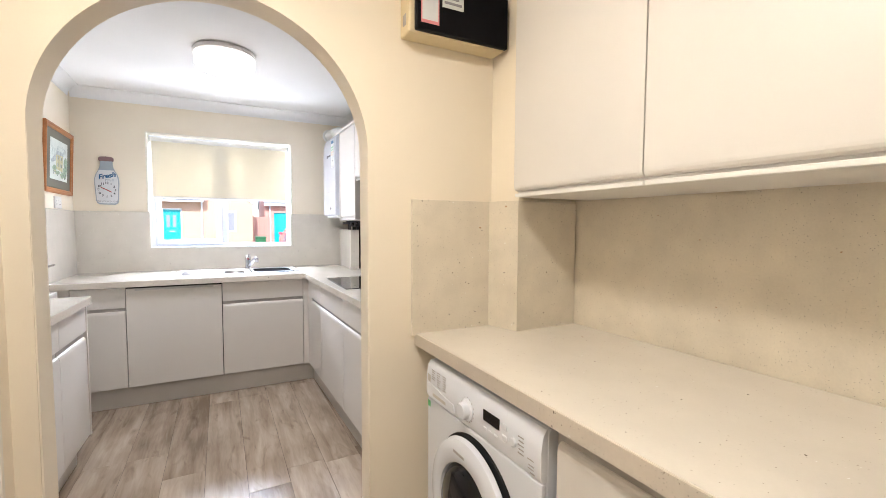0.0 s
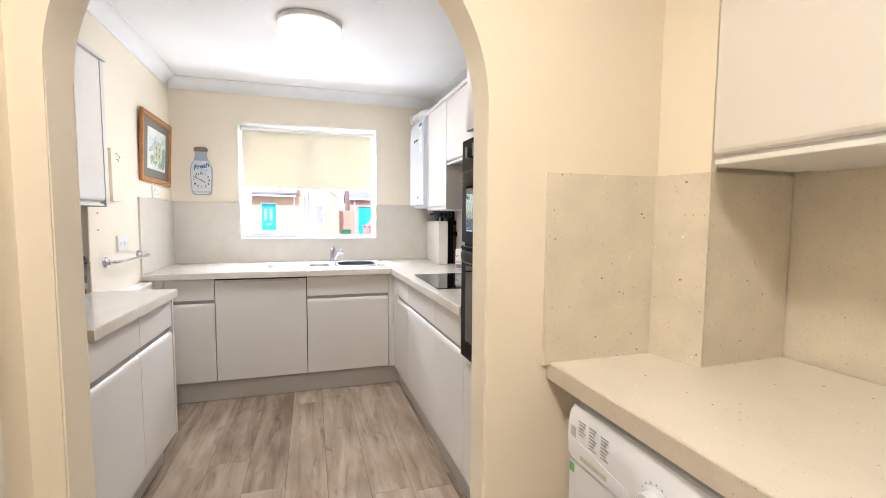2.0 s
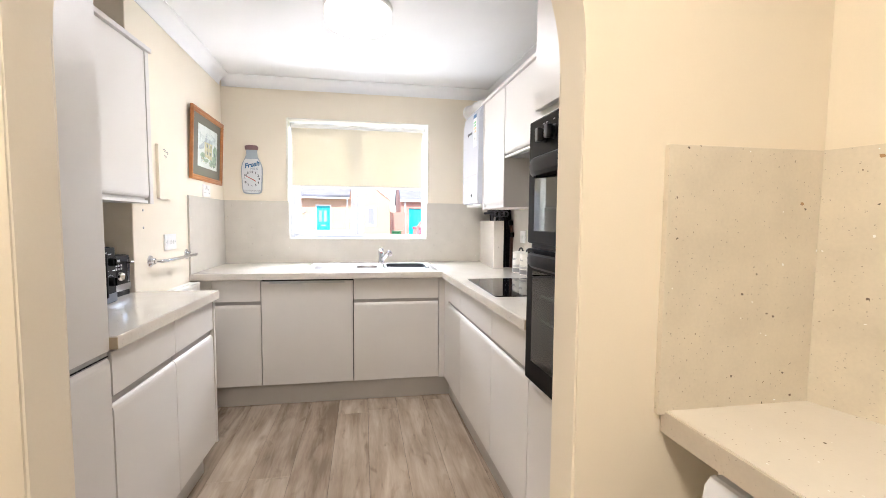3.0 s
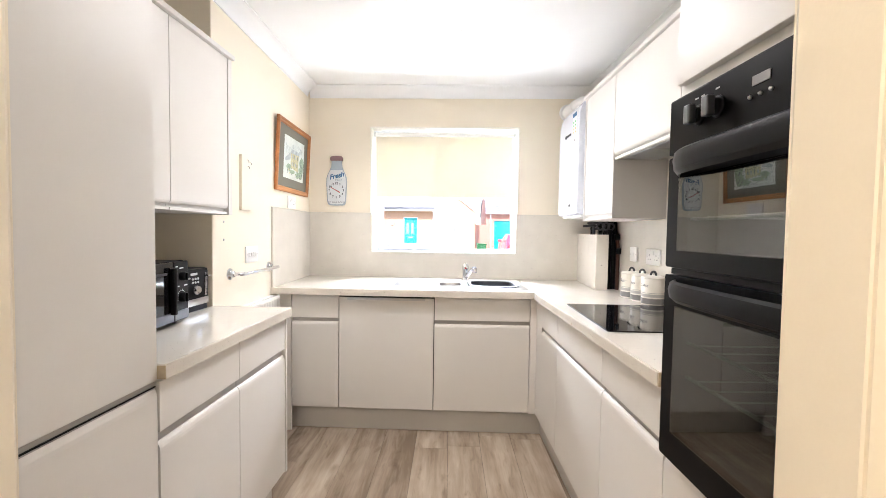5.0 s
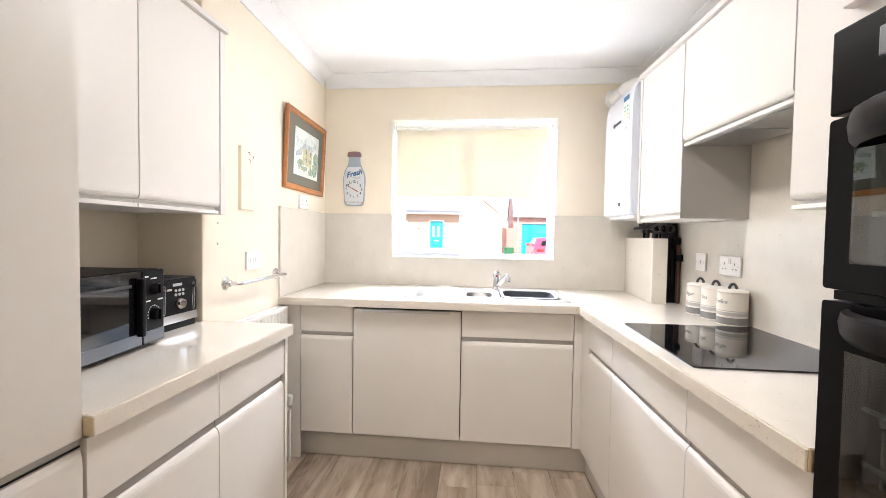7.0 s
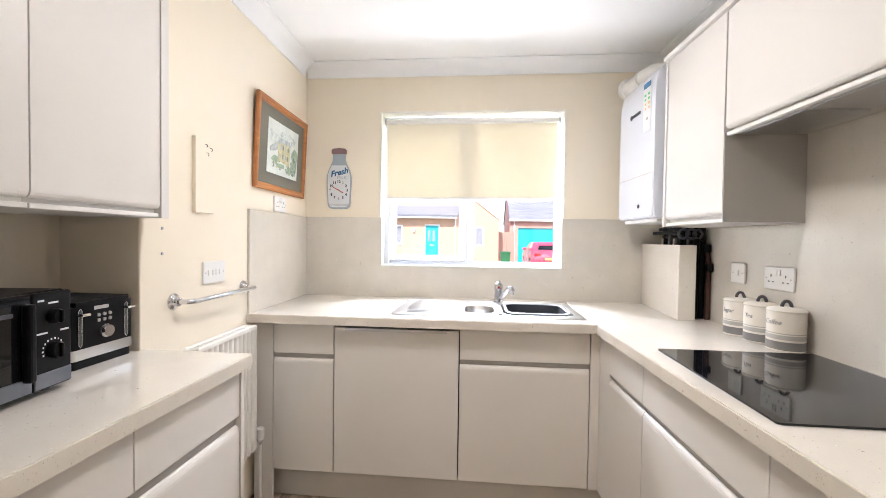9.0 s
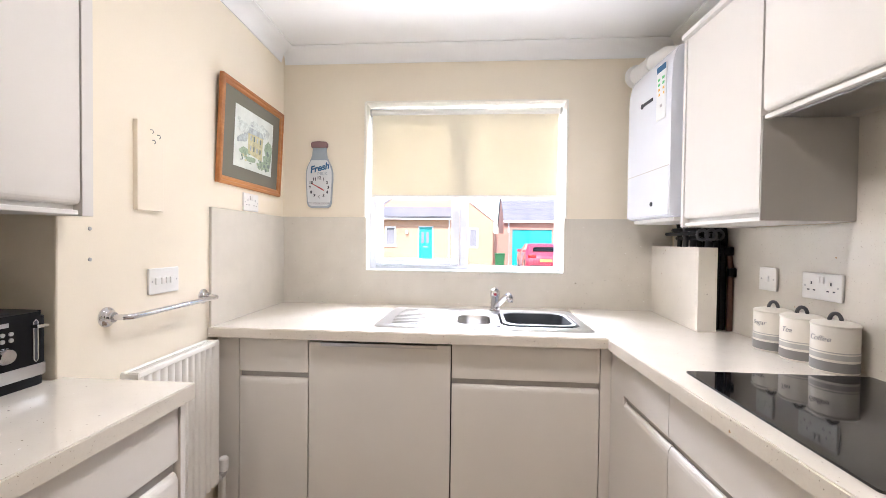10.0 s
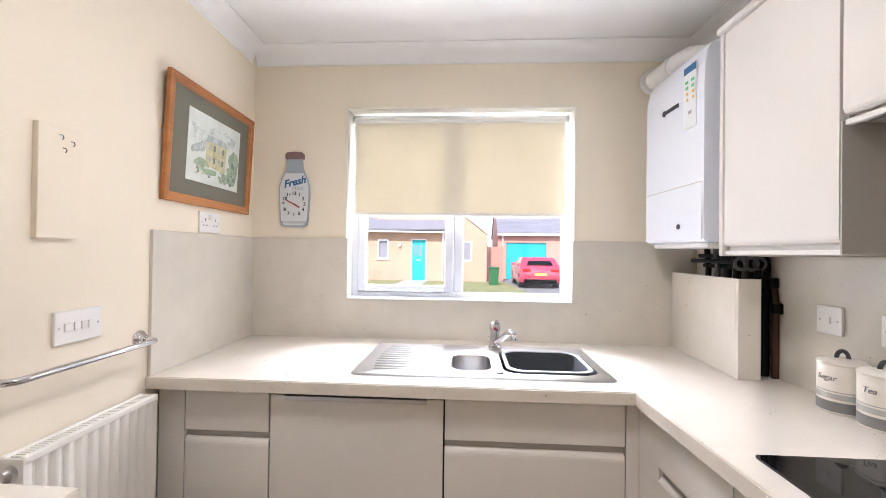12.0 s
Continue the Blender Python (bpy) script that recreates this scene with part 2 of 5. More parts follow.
SLATE = mat("grey_roof_slate", (0.22, 0.22, 0.25), 0.75, vary=0.15, scale=2, fine=20)
TEAL = mat("turquoise_door_paint", (0.0, 0.36, 0.40), 0.4, vary=0.04)
FENCE = mat("red_brown_fence", (0.44, 0.22, 0.17), 0.8, vary=0.12)
CARRED = mat("red_car_paint", (0.58, 0.06, 0.10), 0.2, vary=0.03, bump=0, coat=1.0)
BINGREEN = mat("green_bin_plastic", (0.015, 0.12, 0.045), 0.5)
ASPHALT = mat("asphalt", (0.22, 0.22, 0.22), 0.9, vary=0.2, scale=1.5, fine=40)
GRASS = mat("lawn", (0.24, 0.25, 0.11), 0.9, vary=0.35, scale=3, fine=30)
TAIL = mat("tail_light_red", (0.5, 0.01, 0.01), 0.2)
LAMPGLOW = glow("lamp_diffuser", (1.0, 0.96, 0.90), LAMP_KITCHEN)
LAMPRIM = glow("lamp_rim", (1.0, 0.90, 0.78), 0.9)
LAMPGLOW_U = glow("utility_lamp_diffuser", (1.0, 0.885, 0.70), LAMP_UTILITY)

# ---- building blocks ----
# the side walls and the runs along them stand 2.4 degrees off square to the window wall
SKEW = Matrix.Translation((0.64, 2.85, 0)) @ Matrix.Rotation(radians(2.4), 4, "Z") @ Matrix.Translation((-0.64, -2.85, 0))
SKEW_C = Matrix.Translation((0.95, 2.85 , 0)) @ Matrix.Rotation(radians(2.4), 4, "Z") @ Matrix.Translation((-0.95, -2.85, 0))
SKEW_D = Matrix.Translation((1.222, 2.85, 0)) @ Matrix.Rotation(radians(2.4), 4, "Z") @ Matrix.Translation((-1.222, -2.85, 0))
SKEW_W = Matrix.Translation((-0.985, 2.95, 0)) @ Matrix.Rotation(radians(2.4), 4, "Z") @ Matrix.Translation((0.985, -2.95, 0))
SKEW_U = Matrix.Translation((0.935, 1.178, 0)) @ Matrix.Rotation(radians(1.4), 4, "Z") @ Matrix.Translation((-0.905, -1.238, 0))
STRAIGHT = Matrix.Identity(4)
BASES = {}


def thing(name, base, label, category, group="", m=STRAIGHT, kind=""):
    ob = new(name)
    ob.empty_display_size = 0.05
    BASES[ob.name] = Vector(base)
    ob.matrix_world = m @ Matrix.Translation(base)
    return tagged(ob, label, category, group, kind)


def part(name, bm, material, parent, label="", smooth=False):
    """Links a bmesh, built in the coordinates of its run, as one mesh under a thing or a part."""
    root = parent
    while root.parent:
        root = root.parent
    bmesh.ops.translate(bm, verts=bm.verts, vec=-BASES.get(root.name, Vector((0, 0, 0))))
    ob = new(name, to_mesh(name, bm, material, smooth))
    ob.parent = parent
    return tagged(ob, label)


def to_mesh(name, bm, material, smooth=False):
    bmesh.ops.recalc_face_normals(bm, faces=bm.faces)
    me = bpy.data.meshes.new(name)
    bm.to_mesh(me)
    bm.free()
    me.materials.append(material)
    if smooth:
        me.polygons.foreach_set("use_smooth", [True] * len(me.polygons))
        me.set_sharp_from_angle(angle=radians(35))
    return me


def solo(name, bm, material, label="", category="", kind="", m=STRAIGHT, smooth=False, group=""):
    """A top-level thing that is one mesh, its origin at its base."""
    lo = [min(v.co[k] for v in bm.verts) for k in range(3)]
    hi = [max(v.co[k] for v in bm.verts) for k in range(3)]
    base = Vector(((lo[0] + hi[0]) / 2, (lo[1] + hi[1]) / 2, lo[2]))
    bmesh.ops.translate(bm, verts=bm.verts, vec=-base)
    ob = new(name, to_mesh(name, bm, material, smooth))
    ob.matrix_world = m @ Matrix.Translation(base)
    BASES[ob.name] = base
    return tagged(ob, label, category, group, kind)


def box(x0, x1, y0, y1, z0, z1, bevel=0.0, bm=None, seg=2):
    own = bmesh.new()
    bmesh.ops.create_cube(own, size=1)
    for v in own.verts:
        v.co = Vector(((x0 + x1) / 2 + v.co.x * (x1 - x0), (y0 + y1) / 2 + v.co.y * (y1 - y0), (z0 + z1) / 2 + v.co.z * (z1 - z0)))
    if bevel:
        bmesh.ops.bevel(own, geom=own.edges[:], offset=bevel, segments=seg, profile=0.5, affect="EDGES")
    return merge(bm, own)


def merge(bm, own):
    if bm is None:
        return own
    me = bpy.data.meshes.new("join")
    own.to_mesh(me)
    own.free()
    bm.from_mesh(me)
    bpy.data.meshes.remove(me)
    return bm


def prism(points, a0, a1, axis, bm=None):
    """Extrudes a closed outline along an axis; the outline's two numbers are the other two axes in order x, y, z."""
    own = bmesh.new()

    def at(p, a):
        return {"x": (a, p[0], p[1]), "y": (p[0], a, p[1]), "z": (p[0], p[1], a)}[axis]

    lo = [own.verts.new(at(p, a0)) for p in points]
    hi = [own.verts.new(at(p, a1)) for p in points]
    k = len(points)
    own.faces.new(lo)
    own.faces.new(hi[::-1])
    for i in range(k):
        own.faces.new((lo[i], lo[(i + 1) % k], hi[(i + 1) % k], hi[i]))
    return merge(bm, own)


def lathe(profile, centre=(0, 0, 0), axis="z", seg=32, bm=None):
    """Turns (radius, height) pairs about an axis through centre."""
    own = bmesh.new()
    rings = []
    for r, h in profile:
        ring = []
        for i in range(seg):
            a = 2 * math.pi * i / seg
            p = (r * math.cos(a), r * math.sin(a), h)
            p = {"z": p, "x": (h, p[0], p[1]), "y": (p[0], h, p[1])}[axis]
            ring.append(own.verts.new(Vector(centre) + Vector(p)))
        rings.append(ring)
    for a, b in zip(rings, rings[1:]):
        for i in range(seg):
            own.faces.new((a[i], a[(i + 1) % seg], b[(i + 1) % seg], b[i]))
    own.faces.new(rings[0])
    own.faces.new(rings[-1][::-1])
    return merge(bm, own)


def tube(points, r, seg=12, bm=None):
    """A round bar along a line of points."""
    own = bmesh.new()
    pts = [Vector(p) for p in points]
    rings = []
    side = None
    for i, p in enumerate(pts):
        d = (pts[min(i + 1, len(pts) - 1)] - pts[max(i - 1, 0)]).normalized()
        if side is None:
            side = d.cross(Vector((0, 0, 1)) if abs(d.z) < 0.9 else Vector((1, 0, 0))).normalized()
        side = (side - d * side.dot(d)).normalized()
        up = d.cross(side)
        rings.append([own.verts.new(p + r * (math.cos(2 * math.pi * k / seg) * side + math.sin(2 * math.pi * k / seg) * up)) for k in range(seg)])
    for a, b in zip(rings, rings[1:]):
        for k in range(seg):
            own.faces.new((a[k], a[(k + 1) % seg], b[(k + 1) % seg], b[k]))
    own.faces.new(rings[0][::-1])
    own.faces.new(rings[-1])
    return merge(bm, own)


def arc(cx, cy, r, a0, a1, n):
    return [(cx + r * math.cos(radians(a0 + (a1 - a0) * i / n)), cy + r * math.sin(radians(a0 + (a1 - a0) * i / n))) for i in range(n + 1)]


def rounded(x0, x1, y0, y1, r, n=5):
    return (arc(x1 - r, y0 + r, r, -90, 0, n) + arc(x1 - r, y1 - r, r, 0, 90, n) + arc(x0 + r, y1 - r, r, 90, 180, n) + arc(x0 + r, y0 + r, r, 180, 270, n))


def wording(text, size, depth=0.0006, shear=0.0, bold=0.0):
    """Raised lettering in the built-in font, centred, lying in x and z, read from -y."""
    cu = bpy.data.curves.new("lettering", "FONT")
    cu.body, cu.size, cu.extrude, cu.shear, cu.offset = text, size, depth, shear, bold
    cu.align_x, cu.align_y = "CENTER", "CENTER"
    ob = new("lettering", cu)
    bpy.context.view_layer.update()
    me = bpy.data.meshes.new_from_object(ob)
    bm = bmesh.new()
    bm.from_mesh(me)
    bpy.data.objects.remove(ob)
    bpy.data.curves.remove(cu)
    bpy.data.meshes.remove(me)
    bmesh.ops.transform(bm, matrix=Matrix.Rotation(radians(90), 4, "X"), verts=bm.verts)
    return bm


def placed(bm, m):
    bmesh.ops.transform(bm, matrix=m, verts=bm.verts)
    return bm


def panel(axis, a0, a1, z0, z1, face, out, th=0.019, lip_top=0.0, lip_bottom=0.0):
    """A door or drawer front: spans a0..a1 along an axis, its face at `face`, looking to `out` (+1/-1); lips are bevelled finger pulls."""
    e = 0.0015
    prof = [(0, z0), (th - e, z0), (th, z0 + e)]
    if lip_bottom:
        prof = [(0, z0), (th * 0.35, z0)] + [(th * (0.35 + 0.65 * math.sin(radians(a))), z0 + lip_bottom * (1 - math.cos(radians(a)))) for a in (20, 45, 70, 90)]
    if lip_top:
        prof += [(th * (0.3 + 0.7 * math.sin(radians(a))), z1 - lip_top * (1 - math.cos(radians(a)))) for a in (90, 70, 50, 30, 12)] + [(th * 0.25, z1), (0, z1)]
    else:
        prof += [(th, z1 - e), (th - e, z1), (0, z1)]
    pts = [(face - out * (th - d), z) for d, z in prof]
    return prism(pts, a0 + 0.002, a1 - 0.002, axis)

# ---- structure ----
H = 2.375
WX0, WX1, WZ0, WZ1 = -0.552, 0.595, 1.098, 2.074


def structure(name, bm, material, label, m=STRAIGHT, smooth=False):
    return solo(name, bm, material, label, name.split("_")[0], "structure", m, smooth)


floor = structure("floor", prism([(-0.6, -1.7), (1.48, -1.7), (1.48, 4.5), (-1.45, 4.5), (-1.45, 1.4), (-0.6, 1.4)], -0.06, -0.0035, "z"), JOINT, "grey oak laminate floor laid in long planks")
bm = box(-1.8, WX0, 4.28, 4.58, -0.2, 2.7)
box(WX1, 1.8, 4.28, 4.58, -0.2, 2.7, bm=bm)
box(WX0, WX1, 4.28, 4.58, -0.2, WZ0, bm=bm)
box(WX0, WX1, 4.28, 4.58, WZ1, 2.7, bm=bm)
structure("wall_north", bm, CREAM, "cream painted wall with the kitchen window")
bm = box(-1.5, -0.985, 2.888, 4.34, 0, 2.5, 0.004)
structure("wall_west", bm, CREAM, "cream painted side wall beside the radiator", SKEW_W)
structure("wall_alcove", box(-1.5, -1.25, 1.40, 2.95, 0, 2.5), CREAM, "cream painted back of the appliance alcove", SKEW_W)
structure("wall_east", box(1.235, 1.5, -1.7, 4.4, 0, 2.5), CREAM, "cream painted side wall behind the hob", SKEW)
AX0, AX1, AZ = -0.362, 0.486, 1.545
AC, AR = (AX0 + AX1) / 2, (AX1 - AX0) / 2
outline = [(-1.6, 0), (AX0, 0), (AX0, AZ)] + arc(AC, AZ, AR, 180, 0, 40)[1:-1] + [(AX1, AZ), (AX1, 0), (1.7, 0), (1.7, 2.5), (-1.6, 2.5)]
bm = prism(outline, 1.377, 1.477, "y")
rim = [e for e in bm.edges if all(AX0 - 0.001 <= v.co.x <= AX1 + 0.001 for v in e.verts) and abs(e.verts[0].co.y - e.verts[1].co.y) < 1e-4]
bmesh.ops.bevel(bm, geom=rim, offset=0.006, segments=2, affect="EDGES")
structure("wall_south", bm, CREAM, "cream painted wall with a round-headed arch", smooth=True)
structure("wall_hall", box(-0.62, -0.415, -1.6, 1.377, 0, 2.5), CREAM, "cream painted side wall of the utility area")
structure("wall_utility", box(-0.62, 1.8, -1.75, -1.6, 0, 2.5), CREAM, "cream painted end wall of the utility area")
structure("ceiling", box(-1.7, 1.8, 1.40, 4.40, H, 2.55), CEIL, "smooth white painted ceiling")
structure("ceiling_utility", box(-0.7, 1.8, -1.8, 1.40, H, 2.55), CEIL, "smooth white painted ceiling")
DUCT = [(0.970, 1.40), (1.012, 1.248), (1.330, 1.258), (1.330, 1.40)]
structure("wall_boxing", prism(DUCT, 0.0, 2.5, "z"), CREAM, "cream painted boxed-in corner pipe duct")


def cove(a, out):
    """Section of plaster coving against a wall at a, reaching to the side `out`."""
    r, lip = 0.074, 0.006
    pts = [(a, H - r - lip), (a + out * lip, H - r - lip)]
    pts += [(a + out * (lip + r * (1 - math.cos(radians(t)))), H - r - lip + r * math.sin(radians(t))) for t in range(0, 91, 9)][1:]
    return pts + [(a + out * (r + lip), H - lip), (a + out * (r + lip), H), (a, H)]


structure("coving", prism(cove(4.28, -1), -1.03, 1.19, "x"), CEIL, "white plaster coving over the window wall", smooth=True)
structure("coving_west", prism(cove(-0.985, 1), 2.88, 4.24, "y"), CEIL, "white plaster coving along the side wall", SKEW_W, True)
structure("coving_east", prism(cove(1.235, -1), 1.52, 4.24, "y"), CEIL, "white plaster coving along the side wall", SKEW, True)

# door lining on the hall wall, in its bull-nosed profile
door_trim = thing("door_trim", (-0.41, 1.2, 0), "cream painted moulded door architrave on the wall", "architrave", kind="structure")
prof = [(-0.415, 1.285), (-0.399, 1.285), (-0.396, 1.28), (-0.396, 1.268), (-0.402, 1.262), (-0.402, 1.235), (-0.398, 1.228), (-0.400, 1.215), (-0.415, 1.215)]
part("upright", prism(prof, 0, 2.05, "z"), REVEAL, door_trim)

# splashbacks
pts = [(-1.035, 0.91), (1.165, 0.91), (1.165, 1.41), (WX1 - 0.012, 1.41), (WX1 - 0.012, 1.104), (WX0 + 0.014, 1.104), (WX0 + 0.014, 1.41), (-1.035, 1.41)]
structure("splashback", prism(pts, 4.268, 4.2805, "y"), SPLASH, "speckled grey-beige splashback below the window")
structure("splashback_west", box(-0.9855, -0.973, 3.545, 4.2665, 0.91, 1.408, 0.0015), SPLASH, "speckled grey-beige splashback panel on the side wall", SKEW_W)
pts = [(2.12, 0.905), (4.22, 0.905), (4.22, 1.347), (3.207, 1.347), (3.207, 1.665), (2.61, 1.665), (2.61, 1.347), (2.12, 1.347)]
structure("splashback_east", prism(pts, 1.223, 1.2355, "x"), SPLASH, "speckled splashback with painted white sparkles behind the hob", SKEW)
structure("splashback_arch", box(0.641, 0.969, 1.365, 1.378, 0.915, 1.399, 0.0015), SPLASH_U, "speckled splashback panel with a bare edge", STRAIGHT)
structure("splashback_duct_side", prism([(0.9587, 1.3645), (1.0005, 1.2365), (1.0119, 1.2475), (0.9700, 1.3645)], 0.915, 1.399, "z"), SPLASH_U, "speckled splashback panel on the duct")
structure("splashback_duct_front", prism([(1.0010, 1.2360), (1.2850, 1.2450), (1.2850, 1.2570), (1.0125, 1.2478)], 0.915, 1.399, "z"), SPLASH_U, "speckled splashback panel on the duct")
structure("splashback_utility", box(1.223, 1.2355, -1.58, 1.232, 0.915, 1.44), SPLASH_U, "speckled grey-beige splashback over the utility worktop", SKEW)

# window
window = thing("window_1", (0.02, 4.40, 1.10), "white plastic double-glazed kitchen window", "window", kind="structure")
FY0, FY1 = 4.385, 4.45


def bar(x0, x1, z0, z1, y0=FY0, y1=FY1, bm=None, bevel=0.006):
    return box(x0, x1, y0, y1, z0, z1, bevel, bm)


bm = bar(WX0, -0.512, WZ0, WZ1)
bar(0.562, WX1, WZ0, WZ1, bm=bm)
bar(-0.512, 0.562, WZ0, 1.133, bm=bm)
bar(-0.512, 0.562, 2.02, WZ1, bm=bm)
bar(-0.003, 0.046, 1.133, 2.02, bm=bm)
part("window_frame", bm, UPVC, window)
bm = bar(-0.511, -0.472, 1.135, 2.018, 4.372, 4.43)
bar(-0.052, -0.005, 1.135, 2.018, 4.372, 4.43, bm)
bar(-0.472, -0.052, 1.135, 1.168, 4.372, 4.43, bm)
bar(-0.472, -0.052, 1.985, 2.018, 4.372, 4.43, bm)
sash = part("sash", bm, UPVC, window)
bm = box(-0.036, -0.018, 4.352, 4.372, 1.46, 1.50, 0.004)
box(-0.034, -0.020, 4.345, 4.357, 1.475, 1.60, 0.005, bm)
part("handle", bm, PLASTIC, sash, "white window handle")
for x0, x1, z0 in ((-0.474, -0.050, 1.166), (0.044, 0.564, 1.131)):
    g = part("pane", box(x0, x1, 4.402, 4.408, z0, 2.02), GLASS, window)
    g.visible_shadow = False
bm = box(WX0 + 0.002, WX1 - 0.002, 4.2815, 4.386, 1.0985, 1.1090, 0.002)
box(WX0 + 0.0145, WX1 - 0.0125, 4.264, 4.2815, 1.1045, 1.1090, 0.0015, bm)
part("window_sill", bm, UPVC, window)
bm = box(WX0 - 0.004, WX0 + 0.006, 4.272, 4.384, 1.0985, WZ1, 0.0015)
box(WX1 - 0.006, WX1 + 0.004, 4.272, 4.384, 1.0985, WZ1, 0.0015, bm)
box(WX0 + 0.006, WX1 - 0.006, 4.272, 4.384, WZ1 - 0.006, WZ1 + 0.004, 0.0015, bm)
part("reveal_lining", bm, REVEAL, window)

blind = thing("roller_blind", (0.015, 4.33, 1.53), "cream roller blind pulled half way down", "blind")
cloth = box(-0.522, 0.556, 4.3295, 4.3305, 1.545, 2.03)
part("cloth", cloth, BLIND, blind)
part("roller", lathe([(0.017, 0), (0.017, 1.09)], (-0.528, 4.335, 2.028), "x", 20), PLASTIC, blind, smooth=True)
part("bottom_bar", box(-0.522, 0.556, 4.323, 4.337, 1.532, 1.547, 0.004), PLASTIC, blind)
for x in (-0.536, 0.562):
    part("bracket", lathe([(0.006, 0), (0.021, 0.001), (0.021, 0.012), (0.006, 0.013)], (x, 4.335, 2.028), "x", 20), STEEL, blind)


def ceiling_light(x, y, material, label):
    t = thing("ceiling_light", (x, y, H), label, "ceiling light")
    part("base", lathe([(0.172, H), (0.178, H - 0.006), (0.178, H - 0.026), (0.172, H - 0.030)], (x, y, 0), seg=56), PLASTIC, t, smooth=True)
    part("rim", lathe([(0.170, H - 0.029), (0.169, H - 0.080), (0.164, H - 0.094), (0.157, H - 0.100)], (x, y, 0), seg=56), LAMPRIM, t, "softly lit opal rim", True)
    part("diffuser", lathe([(0.159, H - 0.097), (0.150, H - 0.103), (0.10, H - 0.111), (0.02, H - 0.114)], (x, y, 0), seg=56), material, t, "glowing opal diffuser", True)


ceiling_light(0.06, 3.0, LAMPGLOW, "round white flush ceiling light, switched on")
ceiling_light(0.02, 0.45, LAMPGLOW_U, "round white flush ceiling light, switched on")

# ---- kitchen: fitted units ----


def base_unit(axis, a0, a1, face, out, back, m, label, groove=None, zs=(0.155, 0.698, 0.722, 0.862), deep=None):
    """Base cabinet with one drawer front over one door and a bevelled pull between them."""
    mid = (a0 + a1) / 2
    base = (mid, (face + back) / 2, 0.15) if axis == "x" else ((face + back) / 2, mid, 0.15)
    t = thing("base_cabinet", base, label, "kitchen cabinet", "handleless base cabinets", m)
    inner = face - out * 0.020
    g0, g1 = groove or (a0, a1)

    def slab(b0, b1, c0, c1, z0, z1, bevel=0.0):
        c0, c1 = min(c0, c1), max(c0, c1)
        return box(b0, b1, c0, c1, z0, z1, bevel) if axis == "x" else box(c0, c1, b0, b1, z0, z1, bevel)

    # bodies coloured dark so the gaps between the fronts look shaded
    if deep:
        part("body", slab(a0, a1, inner, back, 0.15, deep), GAP_SHADE, t)
        part("top_rail", slab(a0, a1, inner, inner - out * 0.016, deep, 0.868), GAP_SHADE, t)
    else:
        part("body", slab(a0, a1, inner, back, 0.15, 0.868), GAP_SHADE, t)
    part("drawer_front", panel(axis, a0, a1, zs[2], zs[3], face, out), FRONT, t)
    door = part("door", panel(axis, a0, a1, zs[0], zs[1], face, out, lip_top=0.026), FRONT, t)
    part("pull_recess", slab(a0 + 0.002, a1 - 0.002, inner + out * 0.001, inner + out * 0.006, zs[1] - 0.02, zs[2] + 0.004), RAIL, t, "grey shadow-gap pull")
    if groove:
        part("stop", slab(g1, a1 - 0.002, face - out * 0.017, face - out * 0.0005, zs[1] - 0.028, zs[2] + 0.002), FRONT, t)
    return t


# back run, below the window
BY = 3.577
base_unit("x", -0.896, -0.597, BY, -1, 4.25, STRAIGHT, "narrow matt cashmere drawer-and-door base cabinet")
base_unit("x", 0.0, 0.588, BY, -1, 4.25, STRAIGHT, "wide matt cashmere base cabinet under the sink", deep=0.70)
t = solo("end_filler", box(-0.99, -0.898, BY - 0.0, BY + 0.018, 0.0, 0.868, 0.001), FRONT, "matt cashmere filler strip beside the radiator", "panel")
solo("corner_post", box(0.590, 0.632, BY - 0.0, BY + 0.03, 0.15, 0.868, 0.001), FRONT, "matt cashmere corner post between the cabinets", "panel")
dw = thing("dishwasher", (-0.297, 3.9, 0.15), "integrated dishwasher behind a plain cashmere front", "dishwasher")
part("body", box(-0.594, -0.003, BY + 0.02, 4.2, 0.15, 0.868), BLACKMATT, dw)
d = part("door", panel("x", -0.595, -0.002, 0.155, 0.853, BY, -1), FRONT, dw)
bm = box(-0.537, -0.057, BY - 0.021, BY - 0.002, 0.8535, 0.8565)
box(-0.537, -0.057, BY - 0.021, BY - 0.018, 0.842, 0.8535, bm=bm)
part("handle", bm, STEEL, d, "thin brushed edge pull")
solo("plinth", box(-0.99, 0.70, 3.632, 3.65, 0.0, 0.149, 0.001), PLINTH, "grey-beige plinth under the cabinets", "plinth", "structure")

# right run, under the hob
RX = 0.660
base_unit("y", 3.128, 3.575, RX, -1, 1.22, SKEW, "matt cashmere corner base cabinet", groove=(3.128, 3.45))
base_unit("y", 2.543, 3.128, RX, -1, 1.22, SKEW, "wide matt cashmere base cabinet under the hob")
base_unit("y", 2.118, 2.543, RX, -1, 1.22, SKEW, "narrow matt cashmere base cabinet beside the oven tower")
solo("plinth_east", box(0.708, 0.726, 1.49, 3.66, 0.0, 0.149, 0.001), PLINTH, "grey-beige plinth under the cabinets", "plinth", "structure", SKEW)

# left run
LX = -0.640
for y0, y1 in ((2.076, 2.480), (2.480, 2.872)):
    last_unit = base_unit("y", y0, y1, LX, 1, -1.22, STRAIGHT, "matt cashmere base cabinet beside the fridge tower", zs=(0.155, 0.697, 0.726, 0.862))
part("end_panel", box(-1.0, -0.636, 2.874, 2.890, 0.15, 0.868, 0.001), FRONT, last_unit)
solo("plinth_west", box(-0.72, -0.702, 1.49, 2.872, 0.0, 0.149, 0.001), PLINTH, "grey-beige plinth under the cabinets", "plinth", "structure")

